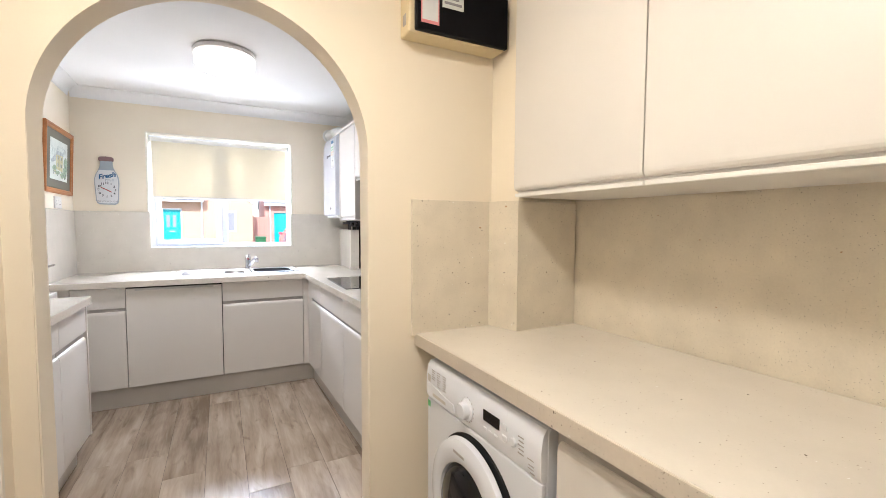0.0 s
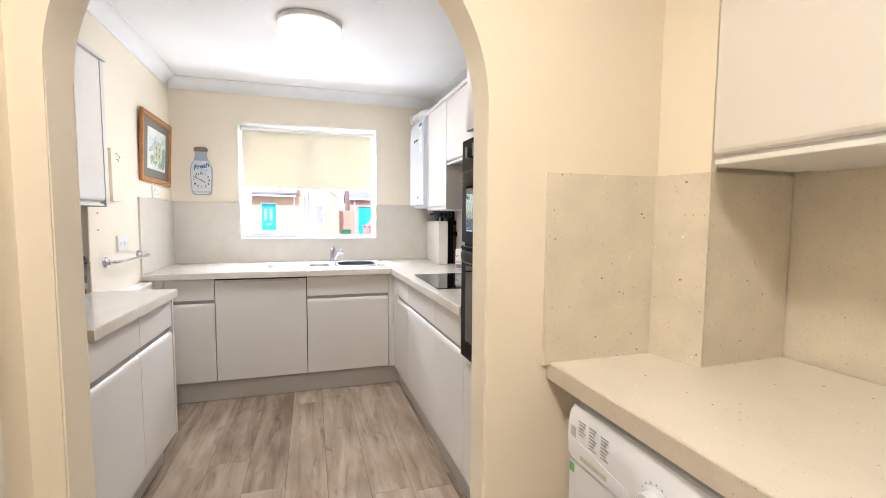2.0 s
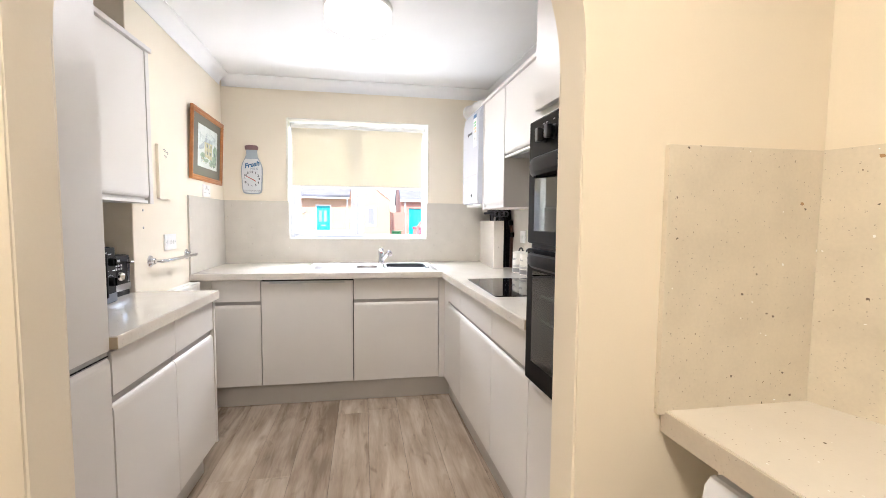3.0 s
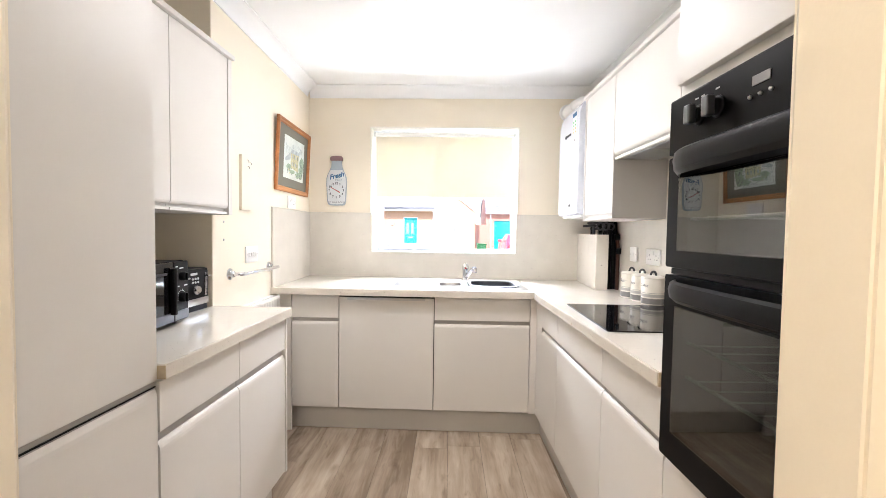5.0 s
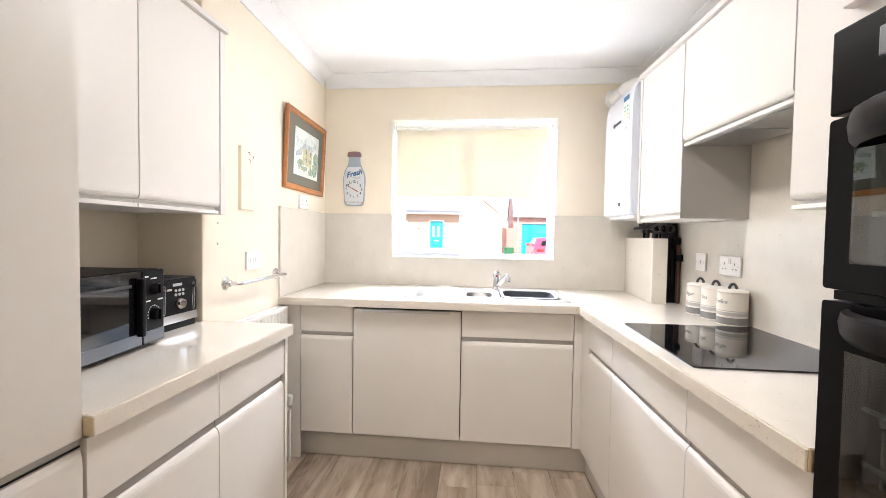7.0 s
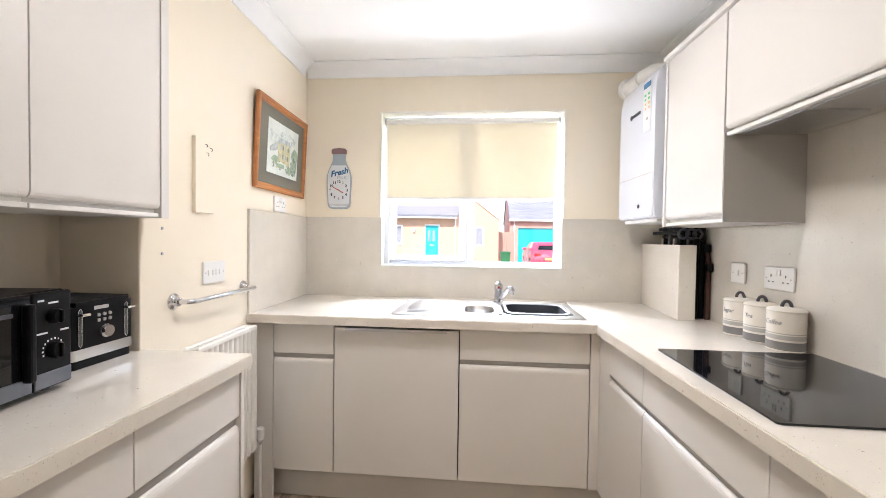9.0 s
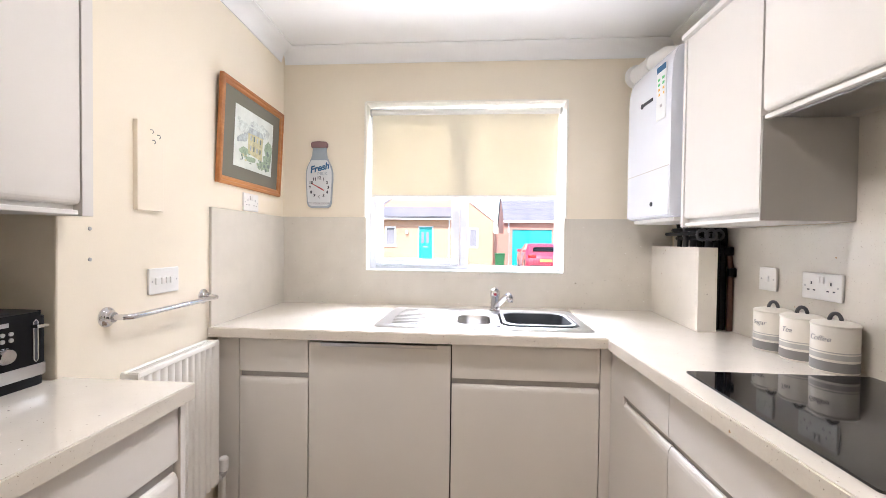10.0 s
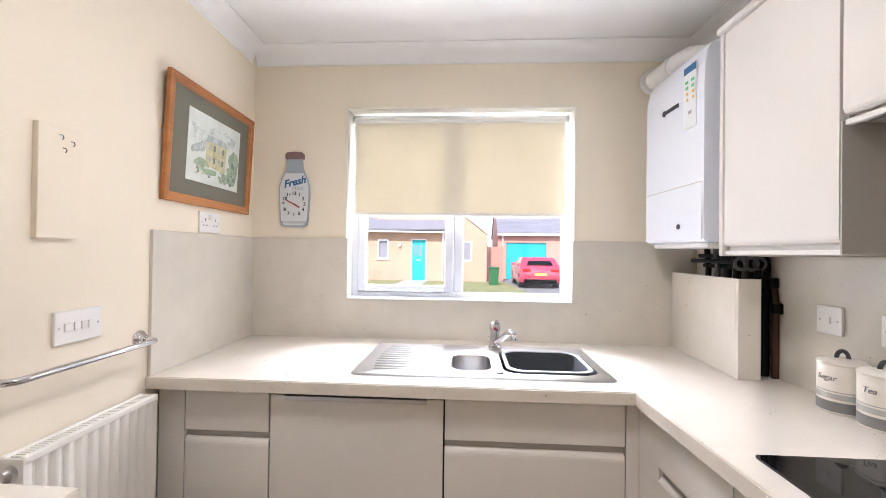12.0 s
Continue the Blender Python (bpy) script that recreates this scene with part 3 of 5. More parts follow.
# worktops


def pierced(outer, hole, z0, z1):
    """A slab with a hole through it."""
    own = bmesh.new()
    rings = []
    for z in (z0, z1):
        edges, pair = [], []
        for pts in (outer, hole):
            vs = [own.verts.new((x, y, z)) for x, y in pts]
            edges += [own.edges.new((vs[i], vs[(i + 1) % len(vs)])) for i in range(len(vs))]
            pair.append(vs)
        bmesh.ops.triangle_fill(own, edges=edges, use_beauty=True)
        rings.append(pair)
    for lo, hi in zip(*rings):
        for i in range(len(lo)):
            own.faces.new((lo[i], lo[(i + 1) % len(lo)], hi[(i + 1) % len(lo)], hi[i]))
    return own


pts = [(-1.025, 3.540), (0.604, 3.540), (0.604, 4.268), (-1.05, 4.268)]
bm = pierced(pts, rounded(-0.002, 0.562, 3.676, 4.050, 0.05), 0.870, 0.910)
bmesh.ops.bevel(bm, geom=[e for e in bm.edges if all(abs(v.co.y - 3.540) < 0.0005 for v in e.verts)], offset=0.003, segments=2, affect="EDGES")
top = thing("worktop", (-0.2, 3.9, 0.870), "pale speckled stone-effect worktop under the window", "worktop")
part("slab", bm, WORKTOP, top)
part("edging_strip", box(-1.0245, 0.6035, 3.5372, 3.5397, 0.8695, 0.9075, 0.0008), EDGE, top, "thin matching front edging")
right = SKEW @ Vector((1.222, 4.20, 0))
end0, end1 = SKEW @ Vector((0.640, 2.118, 0)), SKEW @ Vector((1.222, 2.118, 0))
pts = [(0.6045, 3.520), (end0.x, end0.y), (end1.x, end1.y), (right.x, 4.2665), (0.6045, 4.2665)]
bm = prism(pts, 0.870, 0.910, "z")
bmesh.ops.bevel(bm, geom=bm.edges[:], offset=0.003, segments=2, affect="EDGES")
top = thing("worktop", (0.9, 3.2, 0.870), "pale speckled stone-effect worktop around the hob", "worktop")
part("slab", bm, WORKTOP, top)
part("edging_strip", prism([(0.6040, 3.5195), (end0.x - 0.0005, end0.y + 0.002), (end0.x - 0.003, end0.y + 0.002), (0.6015, 3.5195)], 0.8695, 0.9075, "z"), EDGE, top, "thin matching front edging")
part("end_strip", prism([(end0.x, end0.y - 0.0003), (end1.x, end1.y - 0.0003), (end1.x, end1.y - 0.002), (end0.x, end0.y - 0.002)], 0.8705, 0.9085, "z"), ENDWOOD, top, "brown bare end of the board")
bm = box(-1.24, -0.622, 2.074, 2.878, 0.870, 0.910)
box(-0.985, -0.622, 2.878, 2.905, 0.870, 0.910, bm=bm)
bmesh.ops.remove_doubles(bm, verts=bm.verts, dist=0.0005)
top = thing("worktop", (-0.9, 2.5, 0.870), "pale speckled stone-effect worktop under the microwave", "worktop")
part("slab", bm, WORKTOP, top)
part("edging_strip", box(-0.6217, -0.6190, 2.0745, 2.9045, 0.8695, 0.9075, 0.0008), EDGE, top, "thin matching front edging")
part("worn_corner", box(-0.650, -0.6185, 2.0715, 2.0738, 0.871, 0.9065, 0.0008), ENDWOOD, top, "brown worn corner of the edging")


def wall_unit(y0, y1, face, out, back, zb, z0, z1, m, label, end=0):
    t = thing("wall_cabinet", ((face + back) / 2, (y0 + y1) / 2, zb), label, "wall cabinet", "wall cabinets", m)
    x0, x1 = sorted((face - out * 0.020, back))
    part("body", box(x0, x1, y0 + 0.0005, y1 - 0.0005, zb, z1, 0.001), CARCASS, t)
    part("door", panel("y", y0, y1, z0, z1 - 0.001, face, out, lip_bottom=0.018), FRONT, t)
    x0, x1 = sorted((face - out * 0.004, face - out * 0.0195))
    part("pull_rail", box(x0, x1, y0 + 0.002, y1 - 0.002, zb, zb + 0.012, 0.002), PLASTIC, t, "pale lower pull rail")
    return t


# left wall cabinets
wall_unit(2.075, 2.500, -0.902, 1, -1.235, 1.333, 1.357, 2.028, STRAIGHT, "tall-doored matt cashmere wall cabinet over the microwave")
last_unit = wall_unit(2.500, 2.876, -0.902, 1, -1.235, 1.333, 1.357, 2.028, STRAIGHT, "tall-doored matt cashmere wall cabinet over the toaster")
part("end_panel", box(-1.0, -0.899, 2.877, 2.908, 1.331, 2.028, 0.001), FRONT, last_unit)
solo("cornice", box(-1.235, -0.886, 2.072, 2.914, 2.029, 2.050, 0.003), FRONT, "flat cashmere top board over the wall cabinets", "cornice")

# right wall cabinets
last_unit = wall_unit(3.208, 3.618, 0.944, -1, 1.222, 1.350, 1.376, 2.083, SKEW_C, "matt cashmere wall cabinet beside the boiler")
part("end_panel", box(0.940, 1.222, 3.619, 3.636, 1.345, 2.083, 0.001), FRONT, last_unit)
# thin sheet, darker than the body, laid over this one side
part("side_panel", box(0.945, 1.2215, 3.2035, 3.2075, 1.352, 1.66), SIDE, last_unit, "darker grey-beige sheet over the side facing the hob")
hood = thing("hood_cabinet", (1.08, 2.89, 1.65), "short matt cashmere cabinet hiding a cooker hood", "cooker hood", "wall cabinets", SKEW_C)
part("body", box(0.964, 1.222, 2.6115, 3.2035, 1.68, 2.083), CARCASS, hood)
part("door", panel("y", 2.612, 3.203, 1.672, 2.082, 0.944, -1, lip_bottom=0.018), FRONT, hood)
part("pull_rail", box(0.948, 0.9635, 2.614, 3.201, 1.648, 1.662, 0.003), PLASTIC, hood, "pale lower pull rail")
bm = box(0.966, 1.215, 2.62, 3.198, 1.655, 1.6795, 0.003)
part("extractor", bm, PLINTH, hood, "grey extractor underside")
for k in range(2):
    part("filter", box(0.985, 1.16, 2.63 + 0.285 * k, 2.90 + 0.285 * k, 1.650, 1.6545, 0.001), STEEL, hood, "metal grease filter")
wall_unit(2.118, 2.610, 0.944, -1, 1.222, 1.350, 1.376, 2.083, SKEW_C, "matt cashmere wall cabinet beside the oven tower")
solo("cornice", box(0.930, 1.222, 2.118, 3.640, 2.084, 2.105, 0.003), FRONT, "flat cashmere top board over the wall cabinets", "cornice", m=SKEW_C)

# fridge tower
fr = thing("fridge_tower", (-0.93, 1.77, 0.15), "tall integrated fridge freezer behind cashmere doors", "fridge")
part("body", box(-1.235, -0.660, 1.485, 2.070, 0.15, 2.20), CARCASS, fr)
part("door", panel("y", 1.485, 2.071, 0.866, 2.18, LX, 1, lip_bottom=0.004), FRONT, fr, "tall upper fridge door")
part("door", panel("y", 1.485, 2.071, 0.155, 0.850, LX, 1, lip_top=0.030), FRONT, fr, "lower freezer door with a bevelled pull")
part("pull_recess", box(-0.659, -0.6465, 1.487, 2.069, 0.8255, 0.8655), RAIL, fr, "grey shadow-gap pull")
# thin black strip set in the gap between the two doors
part("gap_strip", box(-0.6464, -0.6440, 1.487, 2.069, 0.8505, 0.8540), BLACKMATT, fr, "thin black strip between the doors")

# oven tower
tower = thing("oven_tower", (0.94, 1.84, 0.15), "tall cashmere housing for a built-in double oven", "kitchen cabinet", "", SKEW)
bm = box(0.680, 1.222, 1.54, 1.558, 0.15, 2.20)
box(0.680, 1.222, 2.098, 2.1155, 0.15, 2.20, bm=bm)
box(0.680, 1.222, 1.558, 2.098, 0.15, 0.698, bm=bm)
box(0.680, 1.222, 1.558, 2.098, 1.608, 2.20, bm=bm)
part("body", bm, CARCASS, tower)
part("door", panel("y", 1.54, 2.116, 1.645, 2.19, RX, -1), FRONT, tower, "plain cashmere door over the oven")
part("door", panel("y", 1.54, 2.116, 0.155, 0.690, RX, -1, lip_top=0.026), FRONT, tower, "cashmere door under the oven")

OY0, OY1 = 1.492, 2.086
oven = thing("double_oven", (0.9, 1.79, 0.74), "black glass-fronted built-in double oven", "oven", "", SKEW @ Matrix.Translation((0.018, 0.018, 1.268)) @ Matrix.Diagonal((1, 1, 1.074, 1)) @ Matrix.Translation((0, 0, -1.268)))
bm = box(0.655, 1.18, 1.512, 2.072, 0.740, 0.757)
box(0.655, 1.18, 1.512, 2.072, 1.566, 1.583, bm=bm)
box(0.655, 1.18, 1.512, 1.53, 0.757, 1.566, bm=bm)
box(0.655, 1.18, 2.054, 2.072, 0.757, 1.566, bm=bm)
box(1.12, 1.18, 1.53, 2.054, 0.757, 1.566, bm=bm)
box(0.670, 1.12, 1.53, 2.054, 1.165, 1.215, bm=bm)
part("cavity", bm, CAVITY, oven)
part("control_panel", box(0.620, 0.656, OY0, OY1, 1.452, 1.578, 0.004), BLACK, oven)
for y in (1.964, 1.900):
    k = part("knob", lathe([(0.021, 0), (0.021, -0.004), (0.017, -0.006), (0.016, -0.013), (0.013, -0.015)], (0.620, y, 1.518), "x", 24), BLACKMATT, oven, smooth=True)
    part("grip", box(0.588, 0.607, y - 0.010, y + 0.010, 1.499, 1.538, 0.003), DULL, k, "steel grip bar")
part("display", box(0.6182, 0.6205, 1.764, 1.806, 1.526, 1.542), CANGREY, oven, "grey clock display")
for y in (1.760, 1.785, 1.810):
    part("button", lathe([(0.0035, 0), (0.0035, -0.003), (0.002, -0.005)], (0.6198, y, 1.508), "x", 14), STEEL, oven, smooth=True)
for y in (1.976, 1.954, 1.905):
    part("marking", box(0.6192, 0.6200, y - 0.006, y + 0.006, 1.553, 1.556), INKPALE, oven)


def oven_door(z0, z1, g0, g1, handle_z, tall):
    bm = pierced(rounded(OY0, OY1, z0, z1, 0.006, 2), rounded(OY0 + 0.048, OY1 - 0.048, g0, g1, 0.010, 3), 0.622, 0.650)
    placed(bm, Matrix(((0, 0, 1, 0), (1, 0, 0, 0), (0, 1, 0, 0), (0, 0, 0, 1))))
    d = part("door", bm, BLACK, oven, "black glass oven door")
    part("glass", box(0.6215, 0.6275, OY0 + 0.046, OY1 - 0.046, g0 - 0.002, g1 + 0.002), TINT, d, "smoked glass window")
    # curved bar handle that bows outwards
    n, path = 14, []
    for i in range(n + 1):
        u = i / n
        y = OY0 + 0.042 + u * (OY1 - OY0 - 0.084)
        x = 0.622 - 0.040 * min(1.0, 6 * u, 6 * (1 - u)) ** 0.6 - 0.006 * math.sin(math.pi * u)
        path.append((x, y))
    own = bmesh.new()
    hh = [(-0.022, -0.004), (-0.014, 0.006), (0.004, 0.010), (0.018, 0.006), (0.023, -0.004), (0.010, -0.010), (-0.010, -0.010)]
    rings = [[own.verts.new((x - b, y, handle_z + a * tall)) for a, b in hh] for x, y in path]
    for a, b in zip(rings, rings[1:]):
        for k in range(len(hh)):
            own.faces.new((a[k], a[(k + 1) % len(hh)], b[(k + 1) % len(hh)], b[k]))
    own.faces.new(rings[0])
    own.faces.new(rings[-1][::-1])
    part("handle", own, BLACKMATT, d, "bowed satin black handle", True)
    return d


oven_door(1.194, 1.446, 1.235, 1.395, 1.424, 1.2)
oven_door(0.748, 1.176, 0.815, 1.105, 1.146, 1.0)
for z in (1.305, 1.02, 0.94):
    bm = tube([(0.668, 1.535, z), (0.668, 2.05, z)], 0.0042, 8)
    tube([(1.08, 1.535, z), (1.08, 2.05, z)], 0.003, 8, bm)
    for k in range(8):
        y = 1.575 + k * 0.062
        tube([(0.668, y, z + 0.002), (1.08, y, z + 0.002)], 0.0018, 6, bm)
    part("shelf", bm, WIRE, oven, "chromed wire oven shelf")
part("vent_strip", box(0.632, 0.652, OY0 + 0.01, OY1 - 0.01, 1.178, 1.192), BLACKMATT, oven)

# ---- kitchen: things on the worktops ----
sink = thing("sink", (0.12, 3.89, 0.91), "stainless steel one and a half bowl sink with drainer", "sink")
SX0, SX1, SY0, SY1 = -0.342, 0.590, 3.632, 4.138
small, large = rounded(0.012, 0.165, 3.715, 3.945, 0.05), rounded(0.205, 0.548, 3.690, 4.035, 0.06)


def loop(bm, pts, z):
    vs = [bm.verts.new((x, y, z)) for x, y in pts]
    return vs, [bm.edges.new((vs[i], vs[(i + 1) % len(vs)])) for i in range(len(vs))]


bm = bmesh.new()
outer, e0 = loop(bm, rounded(SX0 + 0.01, SX1 - 0.01, SY0 + 0.01, SY1 - 0.01, 0.03), 0.9165)
h1, e1 = loop(bm, small, 0.9165)
h2, e2 = loop(bm, large, 0.9165)
bmesh.ops.triangle_fill(bm, edges=e0 + e1 + e2, use_beauty=True)
edge, _ = loop(bm, rounded(SX0, SX1, SY0, SY1, 0.035), 0.9105)
for i in range(len(outer)):
    bm.faces.new((outer[i], outer[(i + 1) % len(outer)], edge[(i + 1) % len(edge)], edge[i]))
for ring, pts, depth in ((h1, small, 0.11), (h2, large, 0.17)):
    cx, cy = sum(p[0] for p in pts) / len(pts), sum(p[1] for p in pts) / len(pts)
    last = ring
    for k, (shrink, dz) in enumerate(((0.985, 0.006), (0.96, 0.02), (0.93, depth * 0.85), (0.80, depth), (0.15, depth + 0.006))):
        nxt = [bm.verts.new((cx + (x - cx) * shrink, cy + (y - cy) * shrink, 0.9165 - dz)) for x, y in pts]
        for i in range(len(nxt)):
            bm.faces.new((last[i], last[(i + 1) % len(nxt)], nxt[(i + 1) % len(nxt)], nxt[i]))
        last = nxt
    bm.faces.new(last)
part("basin", bm, STEEL, sink, smooth=True)
for k in range(11):
    y = 3.70 + k * 0.036
    x0 = -0.285 + 0.0006 * (k - 5) ** 2
    part("drainer_rib", lathe([(0.003, 0), (0.0055, 0.01), (0.0055, 0.225), (0.003, 0.235)], (x0, y, 0.9155), "x", 10), STEEL, sink, smooth=True)
part("overflow_cap", lathe([(0.013, 0), (0.013, 0.003), (0.008, 0.004)], (0.190, 3.69, 0.9162), seg=18), BLACKMATT, sink)
bowl = thing("washing_up_bowl", (0.377, 3.862, 0.80), "dark grey plastic washing-up bowl in the sink", "bowl")
bm = bmesh.new()
rings = []
for inset, z in ((0.055, 0.80), (0.035, 0.805), (0.022, 0.912), (0.014, 0.915), (0.014, 0.919), (0.026, 0.919), (0.040, 0.812), (0.06, 0.806)):
    rings.append([bm.verts.new((x, y, z)) for x, y in rounded(0.205 + inset, 0.548 - inset, 3.69 + inset, 4.035 - inset, 0.06)])
for a, b in zip(rings, rings[1:]):
    for i in range(len(a)):
        bm.faces.new((a[i], a[(i + 1) % len(a)], b[(i + 1) % len(a)], b[i]))
bm.faces.new(rings[0])
bm.faces.new(rings[-1])
part("shell", bm, BOWLGREY, bowl, smooth=True)
bm = bmesh.new()
rings = [[bm.verts.new((x, y, z)) for x, y in rounded(0.205 + i, 0.548 - i, 3.69 + i, 4.035 - i, 0.06)] for i, z in ((0.013, 0.9185), (0.012, 0.9215), (0.024, 0.9235), (0.027, 0.9195))]
for a, b in zip(rings, rings[1:] + rings[:1]):
    for i in range(len(a)):
        bm.faces.new((a[i], a[(i + 1) % len(a)], b[(i + 1) % len(a)], b[i]))
part("rim", bm, BOWLRIM, bowl, "pale grey rolled rim", True)

tap = thing("mixer_tap", (0.198, 4.105, 0.916), "chrome single-lever mixer tap", "tap")
part("body", lathe([(0.030, 0.9160), (0.029, 0.921), (0.023, 0.926), (0.022, 0.985), (0.025, 0.990), (0.025, 1.012), (0.020, 1.026), (0.008, 1.032)], (0.198, 4.105, 0), seg=28), CHROME, tap, smooth=True)
part("spout", tube([(0.198, 4.10, 0.938), (0.207, 4.07, 0.946), (0.224, 4.015, 0.975), (0.243, 3.965, 1.008), (0.256, 3.935, 1.018), (0.262, 3.920, 1.010)], 0.013, 14), CHROME, tap, smooth=True)
part("aerator", lathe([(0.013, 0.988), (0.014, 0.994), (0.014, 1.012)], (0.262, 3.918, 0), seg=16), CHROME, tap, smooth=True)
part("lever", tube([(0.198, 4.10, 1.024), (0.200, 4.07, 1.036), (0.203, 4.035, 1.044)], 0.007, 10), CHROME, tap, smooth=True)
part("marker", lathe([(0.007, 0), (0.007, -0.002)], (0.198, 4.0805, 1.003), "y", 14), INKRED, tap)

hob = thing("hob", (0.95, 2.845, 0.91), "black glass ceramic hob set in the worktop", "hob")
bm = prism(rounded(0.694, 1.190, 2.556, 3.135, 0.008, 3), 0.9105, 0.9155, "z")
part("glass", bm, BGLASS, hob)


def canister(x, y, word):
    t = thing("canister", (x, y, 0.91), "cream storage canister with grey bands, marked " + word, "canister", "canisters beside the hob")
    r = 0.056
    part("body", lathe([(r - 0.003, 0.910), (r, 0.913), (r, 1.040), (r - 0.002, 1.043)], (x, y, 0), seg=40), CANWHITE, t, smooth=True)
    for z0, z1, m in ((0.916, 0.944, CANGREY), (0.951, 0.966, CANLIGHT), (0.970, 0.973, CANLIGHT)):
        part("band", lathe([(r - 0.001, z0), (r + 0.0006, z0), (r + 0.0006, z1), (r - 0.001, z1)], (x, y, 0), seg=40), m, t, smooth=True)
    lid = part("lid", lathe([(r + 0.001, 1.043), (r + 0.002, 1.048), (r - 0.003, 1.053), (0.03, 1.058), (0.01, 1.059)], (x, y, 0), seg=40), CANWHITE, t, smooth=True)
    loop_ = [(x + 0.013 * math.cos(radians(a)) * 0.8, y - 0.013 * math.cos(radians(a)) * 0.6, 1.057 + 0.022 * math.sin(radians(a))) for a in range(0, 181, 15)]
    part("handle", tube(loop_, 0.0055, 10), RUBBER, lid, "dark grey loop handle", True)
    bm = wording(word, 0.022, 0.0004, 0.25)
    for v in bm.verts:
        a = radians(192) + v.co.x / r
        rr = r + 0.0008 - v.co.y
        v.co = Vector((x + rr * math.cos(a), y + rr * math.sin(a), 1.008 + v.co.z))
    part("lettering", bm, INKGREY, t)


canister(1.138, 3.444, "Sugar")
canister(1.146, 3.326, "Tea")
canister(1.152, 3.208, "Coffee")

# pipe casing below the boiler
casing = thing("pipe_casing", (1.05, 3.99, 0.91), "speckled stone-effect casing hiding boiler pipes", "pipe casing")
part("side_panel", prism([(1.023, 3.7345), (1.037, 3.7345), (1.072, 4.267), (1.058, 4.267)], 0.9105, 1.265, "z"), WORKTOP, casing)
part("front_panel", box(1.023, 1.100, 3.718, 3.734, 0.9105, 1.265, 0.001), WORKTOP, casing)
pipes = thing("boiler_pipes", (1.12, 3.85, 0.91), "black boiler pipes, thickened to paint the dark void", "pipes")
# pipes thickened, packed and blackened so the void behind the casing looks dark
for x, y, r, m in ((1.124, 3.775, 0.013, BLACKMATT), (1.155, 3.79, 0.019, BLACKMATT), (1.130, 3.84, 0.020, RUBBER), (1.163, 3.86, 0.016, BLACKMATT), (1.150, 3.92, 0.020, BLACKMATT), (1.118, 3.95, 0.018, RUBBER), (1.075, 3.82, 0.011, BLACKMATT), (1.065, 3.92, 0.011, RUBBER), (1.085, 4.02, 0.011, BLACKMATT)):
    part("pipe", tube([(x, y, 0.9105), (x, y, 1.20), (x + 0.004, y, 1.30), (x, y + 0.01, 1.40)], r, 12), m, pipes, smooth=True)
for z, x in ((1.325, 1.04), (1.345, 1.07), (1.305, 1.09)):
    part("pipe", tube([(x, 4.05, z), (x, 3.84, z), (x + 0.02, 3.78, z - 0.005), (x + 0.07, 3.77, z - 0.03)], 0.009, 10), BLACKMATT, pipes, smooth=True)
part("pipe", tube([(1.172, 3.752, 0.9105), (1.172, 3.752, 1.18), (1.166, 3.756, 1.24)], 0.0115, 12), COPPER, pipes, "bare copper gas pipe", True)
for x, y, r_ in ((1.060, 3.765, 0.022), (1.095, 3.762, 0.022), (1.128, 3.768, 0.020)):
    hoop = [(x + r_ * math.cos(radians(a)), y, 1.318 + r_ * math.sin(radians(a))) for a in range(180, 541, 30)]
    part("pipe_bend", tube(hoop, 0.0065, 8), RUBBER, pipes, "looped dark filling hose", True)
for x, y, z in ((1.145, 3.79, 1.22), (1.15, 3.80, 1.12), (1.125, 3.79, 1.31), (1.165, 3.757, 1.25), (1.178, 3.750, 1.16)):
    part("valve", lathe([(0.012, -0.02), (0.019, -0.016), (0.019, 0.016), (0.012, 0.02)], (x, y, z), "z", 10), BLACKMATT, pipes)

boiler = thing("boiler", (1.08, 3.90, 1.39), "white wall-hung gas boiler with energy label", "boiler", "", SKEW_C)
prof = [(1.222, 1.392), (0.945, 1.392), (0.930, 1.398), (0.922, 1.42)] + [(0.922, 1.60), (0.922, 1.95), (0.925, 2.02), (0.933, 2.065), (0.948, 2.095), (0.975, 2.105), (1.222, 2.105)]
bm = prism(prof, 3.692, 4.118, "y")
bmesh.ops.bevel(bm, geom=[e for e in bm.edges if abs(e.verts[0].co.y - e.verts[1].co.y) < 1e-5], offset=0.004, segments=2, affect="EDGES")
body = part("body", bm, APPLIANCE, boiler, smooth=True)
part("flap", box(0.9195, 0.9225, 3.70, 4.11, 1.402, 1.605, 0.001), APPLIANCE, boiler, "white drop-down control flap")
# grey strip in place of a groove, its shade put into the colour
part("flap_joint", box(0.9205, 0.9225, 3.70, 4.11, 1.6055, 1.6085), RAIL, boiler, "thin grey strip painting the shadowed groove over the flap")
part("badge", box(0.9185, 0.9215, 3.855, 3.950, 1.922, 1.936), INKDARK, boiler)
part("badge_mark", lathe([(0.012, 0), (0.012, -0.0035)], (0.9215, 3.962, 1.928), "x", 16), INKDARK, boiler)
part("button", lathe([(0.010, 0), (0.010, -0.004)], (0.9195, 3.845, 1.455), "x", 16), INKDARK, boiler)
lab = part("energy_label", box(0.9195, 0.9217, 3.735, 3.818, 1.815, 2.050), MILK, boiler, "printed energy label")
part("label_band", box(0.9185, 0.9194, 3.737, 3.816, 2.022, 2.048), INKBLUE, lab)
for k, m in enumerate((LABELGREEN, LABELGREEN, LABELAMBER, LABELAMBER)):
    for y in (3.795, 3.757):
        part("label_bar", box(0.9185, 0.9194, y - 0.008, y + 0.012 - 0.003 * k, 1.985 - 0.022 * k, 1.996 - 0.022 * k), m, lab)
